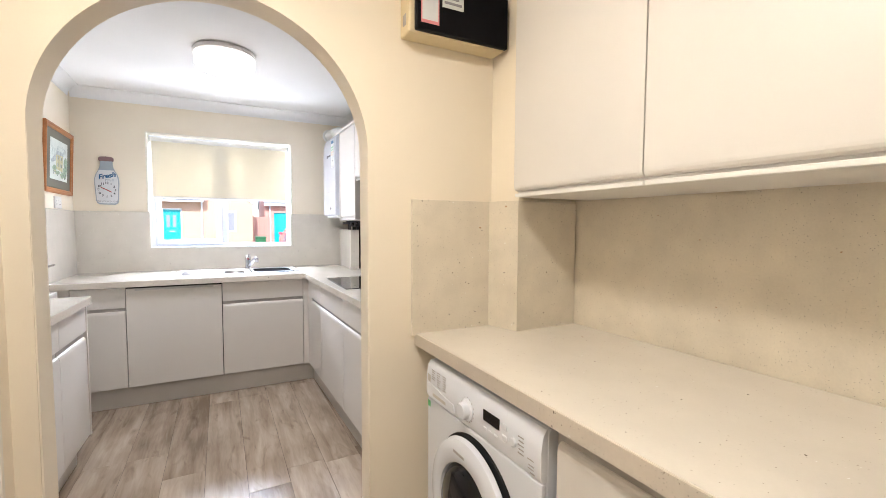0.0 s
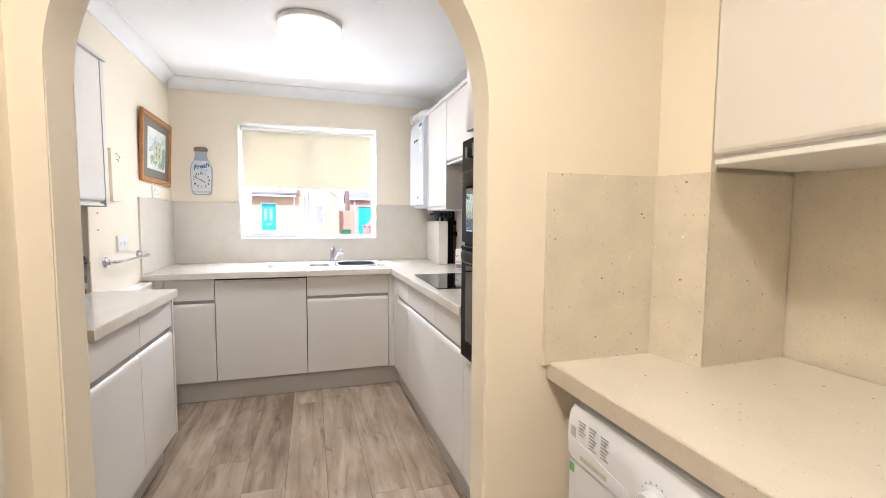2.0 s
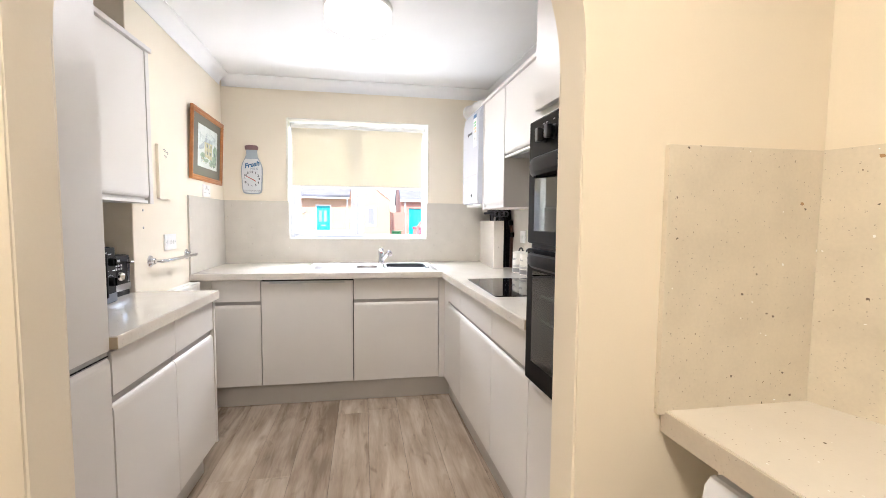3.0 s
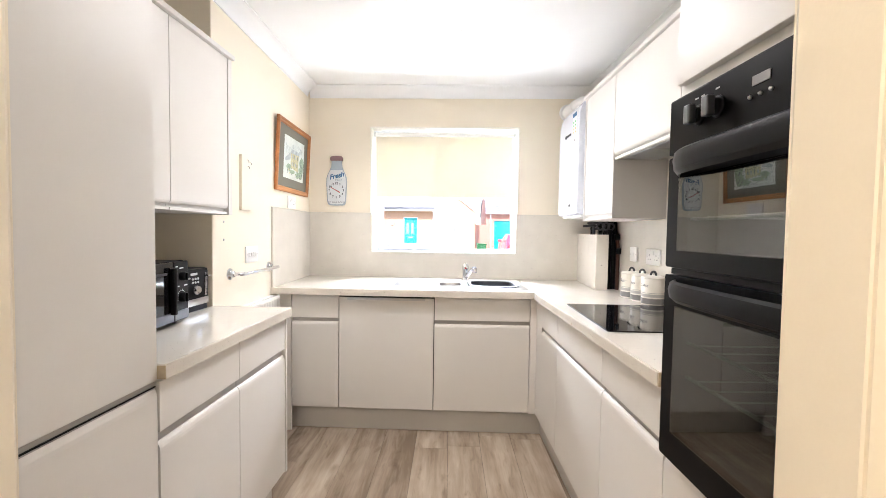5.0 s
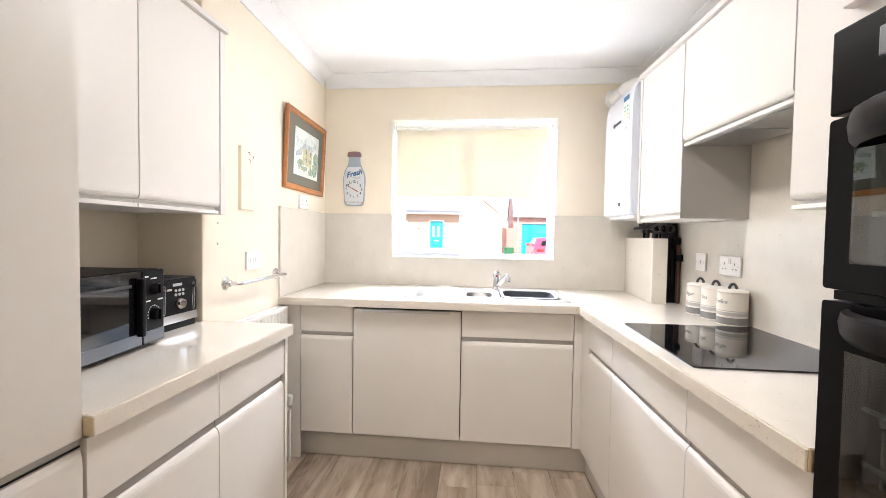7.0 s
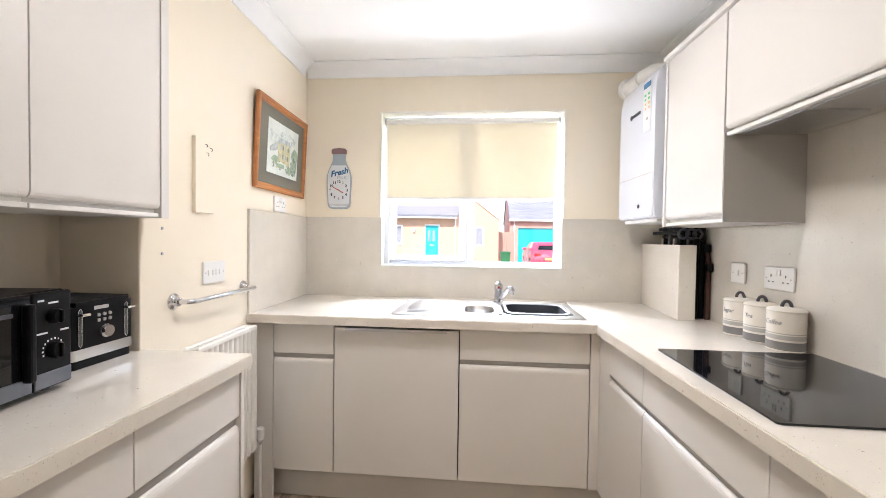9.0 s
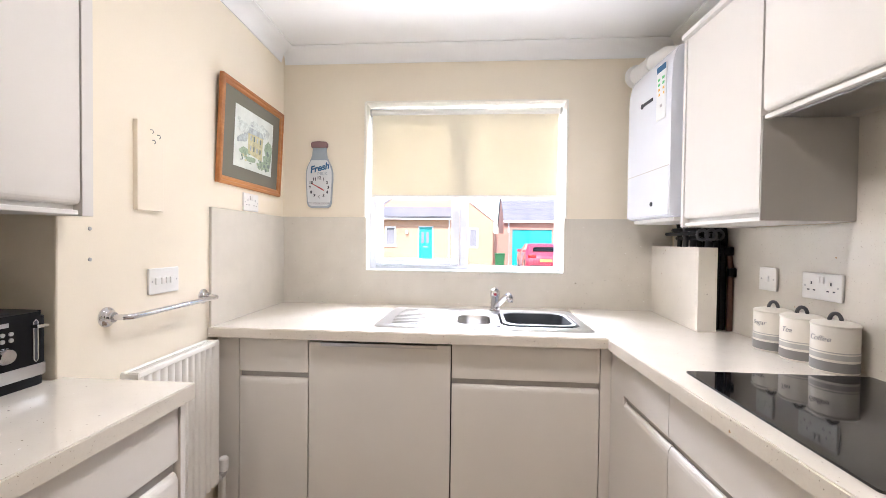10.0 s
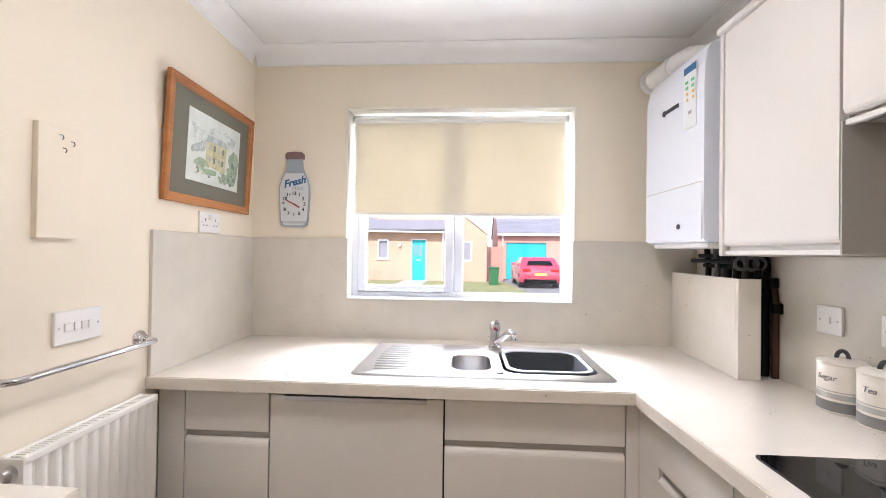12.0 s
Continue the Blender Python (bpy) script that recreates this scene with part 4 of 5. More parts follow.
part("label_bar", box(0.9185, 0.9194, 3.765, 3.785, 1.868, 1.880), INKPALE, lab)
part("underside", box(0.950, 1.20, 3.71, 4.10, 1.374, 1.3915, 0.004), PLASTIC, boiler)
flue = [(1.075, 3.93, 2.095), (1.072, 3.935, 2.135), (1.062, 3.955, 2.165), (1.045, 3.995, 2.180), (1.03, 4.06, 2.180), (1.01, 4.245, 2.180)]
part("flue", tube(flue, 0.046, 24), PLASTIC, boiler, smooth=True)
part("flue_collar", lathe([(0.047, -0.022), (0.060, -0.020), (0.064, 0.0), (0.047, 0.002)], (1.012, 4.252, 2.180), "y", 28), PLASTIC, boiler, smooth=True)
part("flue_joint", lathe([(0.047, -0.012), (0.050, -0.010), (0.050, 0.010), (0.047, 0.012)], (1.026, 4.08, 2.180), "y", 28), PLASTIC, boiler, smooth=True)


def wall_plate(name, y0, y1, z0, z1, x, out, m, label, category, holes, rockers):
    """A moulded plate on a side wall; holes are socket outlets and rockers are switches, as places along y."""
    t = thing(name, (x, (y0 + y1) / 2, z0), label, category, "", m)
    f = x + out * 0.009
    xs = sorted((x, f))
    part("plate", box(xs[0], xs[1], y0, y1, z0, z1, 0.0025), PLASTIC, t)
    zc = (z0 + z1) / 2
    for y, w, dz in rockers:
        a, b = sorted((f - out * 0.001, f + out * 0.004))
        part("rocker", box(a, b, y - w / 2, y + w / 2, zc + dz - 0.011, zc + dz + 0.011, 0.001), PLASTIC, t)
    for y in holes:
        for dy, dz, hw, hh in ((0, 0.010, 0.0022, 0.005), (-0.011, -0.013, 0.004, 0.002), (0.011, -0.013, 0.004, 0.002)):
            a, b = sorted((f - out * 0.001, f + out * 0.0006))
            part("pin_hole", box(a, b, y + dy - hw, y + dy + hw, zc + dz - hh, zc + dz + hh), INKDARK, t)
    for y in (y0 + 0.013, y1 - 0.013):
        part("screw", lathe([(0.0035, 0), (0.0035, out * 0.0012)], (f - out * 0.0004, y, zc), "x", 10), STEEL, t)
    return t


wall_plate("socket", 3.245, 3.391, 1.104, 1.190, 1.2225, -1, SKEW_D, "white double socket over the canisters", "socket", (3.282, 3.354), ((3.312, 0.012, 0.022), (3.326, 0.012, 0.022)))
wall_plate("switch", 3.505, 3.591, 1.108, 1.194, 1.2225, -1, SKEW_D, "white single switch beside the pipes", "switch", (), ((3.548, 0.014, 0.0),))
wall_plate("socket", 3.812, 3.958, 1.413, 1.499, -0.985, 1, SKEW_W, "white double socket below the picture", "socket", (3.849, 3.921), ((3.878, 0.012, 0.022), (3.892, 0.012, 0.022)))
wall_plate("switch", 3.200, 3.346, 1.086, 1.174, -0.985, 1, SKEW_W, "white four-gang light switch", "switch", (), ((3.238, 0.022, 0.0),) + tuple((3.262 + 0.022 * k, 0.013, 0.0) for k in range(3)))

# ---- kitchen: the wall with the picture ----
WL = -0.985
pic = thing("picture", (WL, 3.885, 1.515), "watercolour of a house in a pine frame", "picture", "", SKEW_W @ Matrix.Translation((WL, 0, 1.515)) @ Matrix.Rotation(radians(2.6), 4, "Y") @ Matrix.Translation((-WL, 0, -1.515)))
PY0, PY1, PZ0, PZ1 = 3.583, 4.195, 1.518, 1.982
W = 0.034


def moulding(p0, p1, q0, q1, horizontal):
    pts = [(WL + 0.002, 0), (WL + 0.018, 0), (WL + 0.022, 0.004), (WL + 0.022, 0.012), (WL + 0.017, 0.017), (WL + 0.017, 0.026), (WL + 0.012, W), (WL + 0.002, W)]
    own = bmesh.new()
    ends = []
    for a, sgn in ((p0, 1), (p1, -1)):
        if horizontal:
            ends.append([own.verts.new((x, a + sgn * d, q0 + (d if q1 > q0 else -d))) for x, d in pts])
        else:
            ends.append([own.verts.new((x, q0 + (d if q1 > q0 else -d), a + sgn * d)) for x, d in pts])
    k = len(pts)
    for i in range(k):
        own.faces.new((ends[0][i], ends[0][(i + 1) % k], ends[1][(i + 1) % k], ends[1][i]))
    own.faces.new(ends[0])
    own.faces.new(ends[1][::-1])
    return own


for a in (moulding(PY0, PY1, PZ0, PZ1, True), moulding(PY0, PY1, PZ1, PZ0, True), moulding(PZ0, PZ1, PY0, PY1, False), moulding(PZ0, PZ1, PY1, PY0, False)):
    part("frame_rail", a, OAK, pic, "orange-stained pine moulding")
part("mount", box(WL + 0.002, WL + 0.009, PY0 + 0.025, PY1 - 0.025, PZ0 + 0.025, PZ1 - 0.025), MOUNT, pic, "sage grey card mount")
art = part("painting", box(WL + 0.009, WL + 0.010, 3.705, 4.085, 1.612, 1.890), PAPER, pic, "pale watercolour of a terraced house")
WASHES = {k: mat("wash_" + k, c, 0.9, vary=0.3, scale=30, fine=120) for k, c in (("ochre", (0.54, 0.51, 0.32)), ("green", (0.32, 0.41, 0.30)), ("slate", (0.42, 0.47, 0.48)), ("mist", (0.58, 0.63, 0.60)), ("dark", (0.20, 0.25, 0.23)))}
rnd = random.Random(5)


def wash(kind, y, z, w, h, lift):
    n = 14
    pts = [(y + w * math.cos(2 * math.pi * i / n) * rnd.uniform(0.75, 1.15), z + h * math.sin(2 * math.pi * i / n) * rnd.uniform(0.75, 1.15)) for i in range(n)]
    part("wash", prism(pts, WL + 0.0101, WL + 0.0101 + 0.0003 * lift, "x"), WASHES[kind], art)


for y, z, w, h in ((3.78, 1.80, 0.06, 0.03), (3.98, 1.82, 0.07, 0.03), (3.88, 1.83, 0.05, 0.025)):
    wash("mist", y, z, w, h, 1)
for y, z, w, h in ((4.03, 1.68, 0.05, 0.05), (4.04, 1.74, 0.04, 0.05), (3.97, 1.655, 0.05, 0.02), (3.80, 1.69, 0.05, 0.02), (3.86, 1.665, 0.06, 0.015)):
    wash("green", y, z, w, h, 2)
part("wash", prism([(3.83, 1.69), (3.97, 1.675), (3.975, 1.79), (3.90, 1.80), (3.825, 1.785)], WL + 0.0101, WL + 0.0112, "x"), WASHES["ochre"], art)
part("wash", prism([(3.815, 1.785), (3.985, 1.79), (3.96, 1.815), (3.84, 1.815)], WL + 0.0101, WL + 0.0113, "x"), WASHES["slate"], art)
for k in range(4):
    for z in (1.755, 1.705):
        part("wash", box(WL + 0.011, WL + 0.0116, 3.845 + 0.032 * k, 3.858 + 0.032 * k, z, z + 0.024), WASHES["dark" if k % 2 else "slate"], art)

rnd = random.Random(21)
for k in range(26):
    u = rnd.random()
    wash("green" if rnd.random() < 0.6 else "dark", 3.93 + 0.13 * u, 1.635 + rnd.uniform(0, 0.13) * (0.4 + 0.6 * u), rnd.uniform(0.004, 0.016), rnd.uniform(0.004, 0.012), 3 + k * 0.02)
for k in range(20):
    wash(rnd.choice(("green", "mist", "ochre", "dark")), rnd.uniform(3.76, 3.97), 1.665 + rnd.uniform(-0.025, 0.022), rnd.uniform(0.004, 0.014), rnd.uniform(0.003, 0.008), 3.6 + k * 0.02)
for k in range(14):
    wash(rnd.choice(("mist", "slate", "mist")), rnd.uniform(3.73, 4.05), rnd.uniform(1.78, 1.86), rnd.uniform(0.008, 0.03), rnd.uniform(0.003, 0.012), 1.2 + k * 0.02)
for k in range(8):
    y = 3.735 + 0.011 * k
    wash("slate", y, 1.735 + 0.004 * k, 0.008, 0.012 + 0.002 * k, 2.2 + k * 0.02)

board = thing("key_board", (WL, 3.208, 1.366), "cream painted board with small hooks", "board", "", SKEW_W)
part("panel", box(WL, WL + 0.016, 3.141, 3.259, 1.366, 1.653, 0.002), CREAM, board)
for y, z in ((3.196, 1.632), (3.228, 1.622), (3.205, 1.600)):
    part("hook", tube([(WL + 0.016, y, z), (WL + 0.024, y, z - 0.001), (WL + 0.027, y, z - 0.008), (WL + 0.023, y, z - 0.013)], 0.0013, 8), DULL, board)
for z in (1.301, 1.215):
    t = solo("wall_screw", lathe([(0.0055, 0), (0.005, 0.003), (0.002, 0.004)], (WL, 2.985, z), "x", 12), STEEL, "small bare screw head in the wall", "screw", m=SKEW_W)

rail = thing("towel_rail", (WL, 3.27, 1.02), "chrome towel rail on round wall fixings", "towel rail", "", SKEW_W)
for y in (3.040, 3.505):
    part("rosette", lathe([(0.030, 0), (0.030, 0.003), (0.0285, 0.006), (0.0255, 0.0085), (0.022, 0.0105), (0.019, 0.013), (0.0175, 0.017), (0.0165, 0.022), (0.0145, 0.0245), (0.010, 0.025)], (WL, y, 1.043), "x", 48), CHROME, rail, smooth=True)
part("bar", tube([(WL + 0.02, 3.040, 1.043), (WL + 0.052, 3.042, 1.043), (WL + 0.064, 3.056, 1.043), (WL + 0.066, 3.08, 1.043), (WL + 0.066, 3.47, 1.043), (WL + 0.064, 3.489, 1.043), (WL + 0.052, 3.503, 1.043), (WL + 0.02, 3.505, 1.043)], 0.009, 14), CHROME, rail, smooth=True)

rad = thing("radiator", (WL + 0.05, 3.27, 0.22), "cream-white double panel radiator with top grille", "radiator", "", SKEW_W)
RY0, RY1, RZ0, RZ1 = 3.065, 3.490, 0.27, 0.872


def fluted(x, out):
    prof, y = [(x - out * 0.012, RY0), (x, RY0), (x, RY0 + 0.018)], RY0 + 0.018
    n = 11
    step = (RY1 - RY0 - 0.036) / n
    for k in range(n):
        y0 = RY0 + 0.018 + k * step
        prof += [(x - out * 0.002, y0 + step * 0.12), (x - out * 0.008, y0 + step * 0.28), (x - out * 0.008, y0 + step * 0.46), (x - out * 0.002, y0 + step * 0.62), (x, y0 + step * 0.74), (x, y0 + step)]
    prof += [(x, RY1), (x - out * 0.012, RY1)]
    return prof


part("front_panel", prism(fluted(WL + 0.076, 1), RZ0 + 0.02, RZ1 - 0.018, "z"), RADWHITE, rad, smooth=True)
part("rear_panel", prism(fluted(WL + 0.030, 1), RZ0 + 0.02, RZ1 - 0.018, "z"), RADWHITE, rad, smooth=True)
bm = box(WL + 0.064, WL + 0.078, RY0, RY1, RZ1 - 0.02, RZ1, 0.004)
box(WL + 0.02, WL + 0.034, RY0, RY1, RZ1 - 0.02, RZ1, 0.004, bm)
for k in range(38):
    y = RY0 + 0.012 + k * 0.01075
    box(WL + 0.033, WL + 0.065, y, y + 0.0068, RZ1 - 0.012, RZ1 - 0.004, bm=bm)
part("grille", bm, RADWHITE, rad)
for y in (RY0, RY1 - 0.003):
    part("side", box(WL + 0.02, WL + 0.077, y - 0.001, y + 0.004, RZ0 + 0.03, RZ1 - 0.004, 0.001), RADWHITE, rad)
part("plug", lathe([(0.019, 0.001), (0.019, -0.012), (0.016, -0.016), (0.014, -0.024), (0.010, -0.026)], (WL + 0.046, RY0, RZ1 - 0.036), "y", 24), STEEL, rad, "steel blanking plug", True)
for z in (RZ0 + 0.05, RZ1 - 0.08):
    part("bracket", box(WL, WL + 0.024, 3.25, 3.29, z - 0.03, z, 0.001), RADWHITE, rad)
valve = part("valve", lathe([(0.014, 0), (0.014, 0.03), (0.010, 0.045)], (WL + 0.075, RY1, RZ0 + 0.04), "y", 18), CHROME, rad)
part("valve_head", lathe([(0.016, 0.02), (0.019, 0.03), (0.019, 0.07), (0.014, 0.076)], (WL + 0.075, RY1 + 0.036, RZ0 + 0.03), "z", 18), PLASTIC, valve, "white thermostatic head", True)
part("tail_pipe", tube([(WL + 0.075, RY1 + 0.036, 0.0), (WL + 0.075, RY1 + 0.036, RZ0 + 0.05)], 0.0075, 10), PLASTIC, rad)
part("tail_pipe", tube([(WL + 0.058, RY0 - 0.02, 0.0), (WL + 0.058, RY0 - 0.02, RZ0 + 0.04), (WL + 0.058, RY0 + 0.01, RZ0 + 0.04)], 0.0075, 10), PLASTIC, rad)

# bottle-shaped clock
clock = thing("wall_clock", (-0.818, 4.28, 1.462), "milk bottle shaped wall clock with red and black hands", "clock")
CX, CY = -0.818, 4.28
half = [(0.0, 1.462), (0.050, 1.463), (0.066, 1.472), (0.073, 1.495), (0.076, 1.56), (0.080, 1.63), (0.079, 1.672), (0.070, 1.705), (0.053, 1.738), (0.043, 1.765), (0.039, 1.80), (0.041, 1.812)]
out_ = [(CX + x, z) for x, z in half] + [(CX - x, z) for x, z in half[:0:-1]]
body = part("body", prism(out_, CY - 0.016, CY - 0.002, "y"), BOTTLEGREY, clock, "grey-blue bottle edge")
inner = [(CX + max(0, x - 0.006), z + (0.010 if z < 1.5 else 0.0)) for x, z in half[:-3]]
face = inner + [(2 * CX - x, z) for x, z in inner[:0:-1]]
part("face", prism(face, CY - 0.0175, CY - 0.015, "y"), MILK, clock, "milk white printed face")
cap = [(CX - 0.044, 1.810), (CX + 0.044, 1.810), (CX + 0.048, 1.818), (CX + 0.048, 1.834), (CX + 0.040, 1.844), (CX, 1.848), (CX - 0.040, 1.844), (CX - 0.048, 1.834), (CX - 0.048, 1.818)]
part("cap", prism(cap, CY - 0.020, CY - 0.002, "y"), CAPBROWN, clock, "mauve-brown printed cap")
CZ = 1.580
for k in range(1, 13):
    a = radians(90 - 30 * k)
    part("numeral", placed(wording(str(k), 0.024, bold=0.0007), Matrix.Translation((CX + 0.055 * math.cos(a), CY - 0.0180, CZ + 0.055 * math.sin(a)))), INKDARK, clock)
part("lettering", placed(wording("Fresh", 0.052, shear=0.35, bold=0.0016), Matrix.Translation((CX, CY - 0.0180, 1.692)) @ Matrix.Rotation(radians(-14), 4, "Y")), INKBLUE, clock)
part("lettering", placed(wording("MILK", 0.028), Matrix.Translation((CX + 0.020, CY - 0.0180, 1.660))), BOTTLEGREY, clock)
part("lettering", placed(wording("TO YOUR DOOR", 0.0165, bold=0.0004), Matrix.Translation((CX, CY - 0.0180, 1.487))), INKPALE, clock)
for a, ln, w, m, lift in ((120, 0.034, 0.0034, INKRED, 0.0195), (-62, 0.046, 0.0026, INKRED, 0.0205)):
    bm = box(-w, w, -0.0005, 0.0005, -0.008, ln)
    part("hand", placed(bm, Matrix.Translation((CX, CY - lift, CZ)) @ Matrix.Rotation(radians(a), 4, "Y")), m, clock, "dark red clock hand")
part("spindle", lathe([(0.004, 0), (0.004, -0.0215 + 0.017)], (CX, CY - 0.017, CZ), "y", 14), INKRED, clock)

# ---- kitchen: microwave and toaster ----
MW = Matrix.Translation((-0.896, 2.585, 0.91)) @ Matrix.Rotation(radians(6), 4, "Z")
mw = thing("microwave", (0, 0, 0), "black freestanding microwave with two dials", "microwave", "", MW)
part("body", box(-0.295, -0.014, -0.44, 0.0, 0.012, 0.236, 0.006), BLACKMATT, mw)
d = part("door", box(-0.014, 0.0, -0.44, -0.098, 0.014, 0.234, 0.004), BGLASS, mw, "black glass microwave door")
part("lower_trim", box(-0.001, 0.0025, -0.435, -0.102, 0.018, 0.052, 0.001), DULL, d, "dull metal lower trim")
part("upper_trim", box(-0.001, 0.0025, -0.435, -0.14, 0.190, 0.199, 0.001), RUBBER, d)
part("handle", box(0.0, 0.022, -0.124, -0.108, 0.045, 0.215, 0.005), BLACKMATT, d)
cp = part("control_panel", box(-0.014, 0.0, -0.096, 0.0, 0.014, 0.234, 0.004), BLACKMATT, mw)
part("lower_trim", box(-0.001, 0.0025, -0.094, -0.003, 0.018, 0.052, 0.001), DULL, cp, "dull metal lower trim")
for z, r in ((0.178, 0.017), (0.100, 0.019)):
    kn = part("dial", lathe([(r, 0), (r, 0.012), (r - 0.003, 0.017), (0.004, 0.018)], (0, -0.048, z), "x", 28), BLACKMATT, mw, smooth=True)
    part("grip", box(0.014, 0.024, -0.051, -0.045, z - r + 0.003, z + r - 0.003, 0.001), BLACK, kn)
for k in range(12):
    a = radians(-20 + 20 * k)
    part("dial_mark", box(0.0, 0.0008, -0.048 + 0.026 * math.cos(a) - 0.0015, -0.048 + 0.026 * math.cos(a) + 0.0015, 0.100 + 0.026 * math.sin(a) - 0.002, 0.100 + 0.026 * math.sin(a) + 0.002), MILK, mw)
for z, y0, y1 in ((0.207, -0.06, -0.035), (0.214, -0.085, -0.07), (0.140, -0.09, -0.062), (0.140, -0.03, -0.008)):
    part("printed_line", box(0.0, 0.0008, y0, y1, z, z + 0.004), MILK, mw)
for x, y in ((-0.27, -0.41), (-0.27, -0.03), (-0.04, -0.41), (-0.04, -0.03)):
    part("foot", lathe([(0.012, 0), (0.012, 0.013)], (x, y, 0), "z", 14), RUBBER, mw)

ts = thing("toaster", (-1.10, 2.757, 0.91), "black and steel four-slice toaster", "toaster")
TX, TY0, TY1 = -0.986, 2.660, 2.872
bm = prism(rounded(TX - 0.225, TX, TY0, TY1, 0.022), 0.950, 1.092, "z")
bmesh.ops.bevel(bm, geom=[e for e in bm.edges if e.verts[0].co.z > 1.09 and e.verts[1].co.z > 1.09], offset=0.012, segments=3, affect="EDGES")
part("body", bm, BLACKMATT, ts, smooth=True)
part("steel_band", prism(rounded(TX - 0.227, TX + 0.002, TY0 - 0.002, TY1 + 0.002, 0.023), 0.935, 0.964, "z"), STEEL, ts, "brushed steel lower band", True)
part("base", prism(rounded(TX - 0.222, TX - 0.003, TY0 + 0.003, TY1 - 0.003, 0.022), 0.9105, 0.936, "z"), BLACKMATT, ts, smooth=True)
for y in (TY0 + 0.033, TY1 - 0.033):
    track = part("lever_track", tube([(TX + 0.001, y - 0.005, 0.976), (TX + 0.001, y - 0.005, 1.068), (TX + 0.001, y, 1.074), (TX + 0.001, y + 0.005, 1.068), (TX + 0.001, y + 0.005, 0.976), (TX + 0.001, y, 0.970), (TX + 0.001, y - 0.005, 0.976)], 0.0016, 8), CHROME, ts, "chrome loop round the lever slot", True)
    part("slot", box(TX - 0.001, TX + 0.0008, y - 0.004, y + 0.004, 0.974, 1.070), INKDARK, track)
    part("lever", box(TX, TX + 0.022, y - 0.013, y + 0.013, 1.055, 1.063, 0.003), CHROME, ts)
part("dial", lathe([(0.020, 0), (0.020, 0.012), (0.016, 0.018)], (TX, (TY0 + TY1) / 2, 1.002), "x", 24), CHROME, ts, smooth=True)
for k in range(3):
    for z in (1.035, 1.050):
        part("button", lathe([(0.005, 0), (0.005, 0.003)], (TX, (TY0 + TY1) / 2 - 0.018 + 0.018 * k, z), "x", 12), STEEL, ts)
part("maker_plate", box(TX, TX + 0.001, 2.735, 2.78, 1.066, 1.076), STEEL, ts)
for x in (TX - 0.065, TX - 0.165):
    for y in (2.715, 2.80):
        part("slot", box(x - 0.04, x + 0.04, y - 0.012, y + 0.012, 1.0915, 1.0925), INKDARK, ts)

# ---- utility area ----
UX = 0.742
pts = [(0.656, 1.3765), (UX, -1.59)] + [tuple((SKEW @ Vector((x, y, 0))).xy) for x, y in ((1.2225, -1.59), (1.2225, 1.22))] + [(1.280, 1.2440), (1.0008, 1.2350), (0.9590, 1.3640), (0.9590, 1.3765)]
bm = prism(pts, 0.880, 0.9220, "z")
bmesh.ops.bevel(bm, geom=bm.edges[:], offset=0.003, segments=2, affect="EDGES")
top = thing("worktop", (0.9, 0.0, 0.880), "pale speckled stone-effect worktop over the washing machine", "worktop")
part("slab", bm, WORKTOP, top)
bm = prism([(0.6545, 1.3763), (0.6545 + 0.086, -1.589), (0.659 + 0.086, -1.589), (0.659, 1.3763)], 0.8795, 0.9205, "z")
part("edging_strip", bm, EDGING, top, "darker worn speckled edging")
for y0, y1 in ((0.747, 1.238), (0.147, 0.747), (-0.465, 0.147), (-1.065, -0.465), (-1.50, -1.065)):
    wall_unit(y0, y1, 0.905, -1, 1.262, 1.405, 1.425, 2.15, SKEW_U, "matt cashmere wall cabinet over the utility worktop")
solo("scribe_strip", box(0.985, 1.262, 1.2385, 1.2950, 1.410, 2.15), FRONT, "thin cashmere scribe strip beside the duct", "panel", m=SKEW_U)

wm = thing("washing_machine", (0.90, 0.93, 0.0), "white front-loading washing machine under the worktop", "washing machine", "", SKEW @ Matrix.Translation((-0.012, 0.051 + 1.228 * 0.055, 0.004)) @ Matrix.Diagonal((1, 0.945, 1, 1)))
MX, MY0, MY1 = 0.608, 0.632, 1.228
part("body", box(MX + 0.012, 1.18, MY0, MY1, 0.012, 0.850, 0.006), APPLIANCE, wm)
prof = [(MX + 0.020, 0.725), (MX + 0.002, 0.725), (MX - 0.004, 0.74), (MX - 0.004, 0.80), (MX + 0.002, 0.835), (MX + 0.012, 0.848), (MX + 0.020, 0.850)]
part("control_panel", prism(prof, MY0 + 0.001, MY1 - 0.001, "y"), APPLIANCE, wm, smooth=True)
part("front_panel", box(MX, MX + 0.0125, MY0 + 0.001, MY1 - 0.001, 0.10, 0.722, 0.004), APPLIANCE, wm)
part("kick_panel", box(MX + 0.01, MX + 0.02, MY0 + 0.004, MY1 - 0.004, 0.012, 0.098, 0.002), APPLIANCE, wm)
dz, dy = 0.478, 0.935
door = part("door", lathe([(0.150, 0.004), (0.205, 0.0), (0.215, -0.008), (0.210, -0.022), (0.190, -0.032), (0.160, -0.034), (0.146, -0.026), (0.142, -0.010)], (MX, dy, dz), "x", 56), APPLIANCE, wm, "round white porthole door", True)
part("porthole", lathe([(0.148, -0.004), (0.142, -0.020), (0.120, -0.036), (0.07, -0.046), (0.01, -0.049)], (MX, dy, dz), "x", 48), BGLASS, door, "dark porthole glass", True)
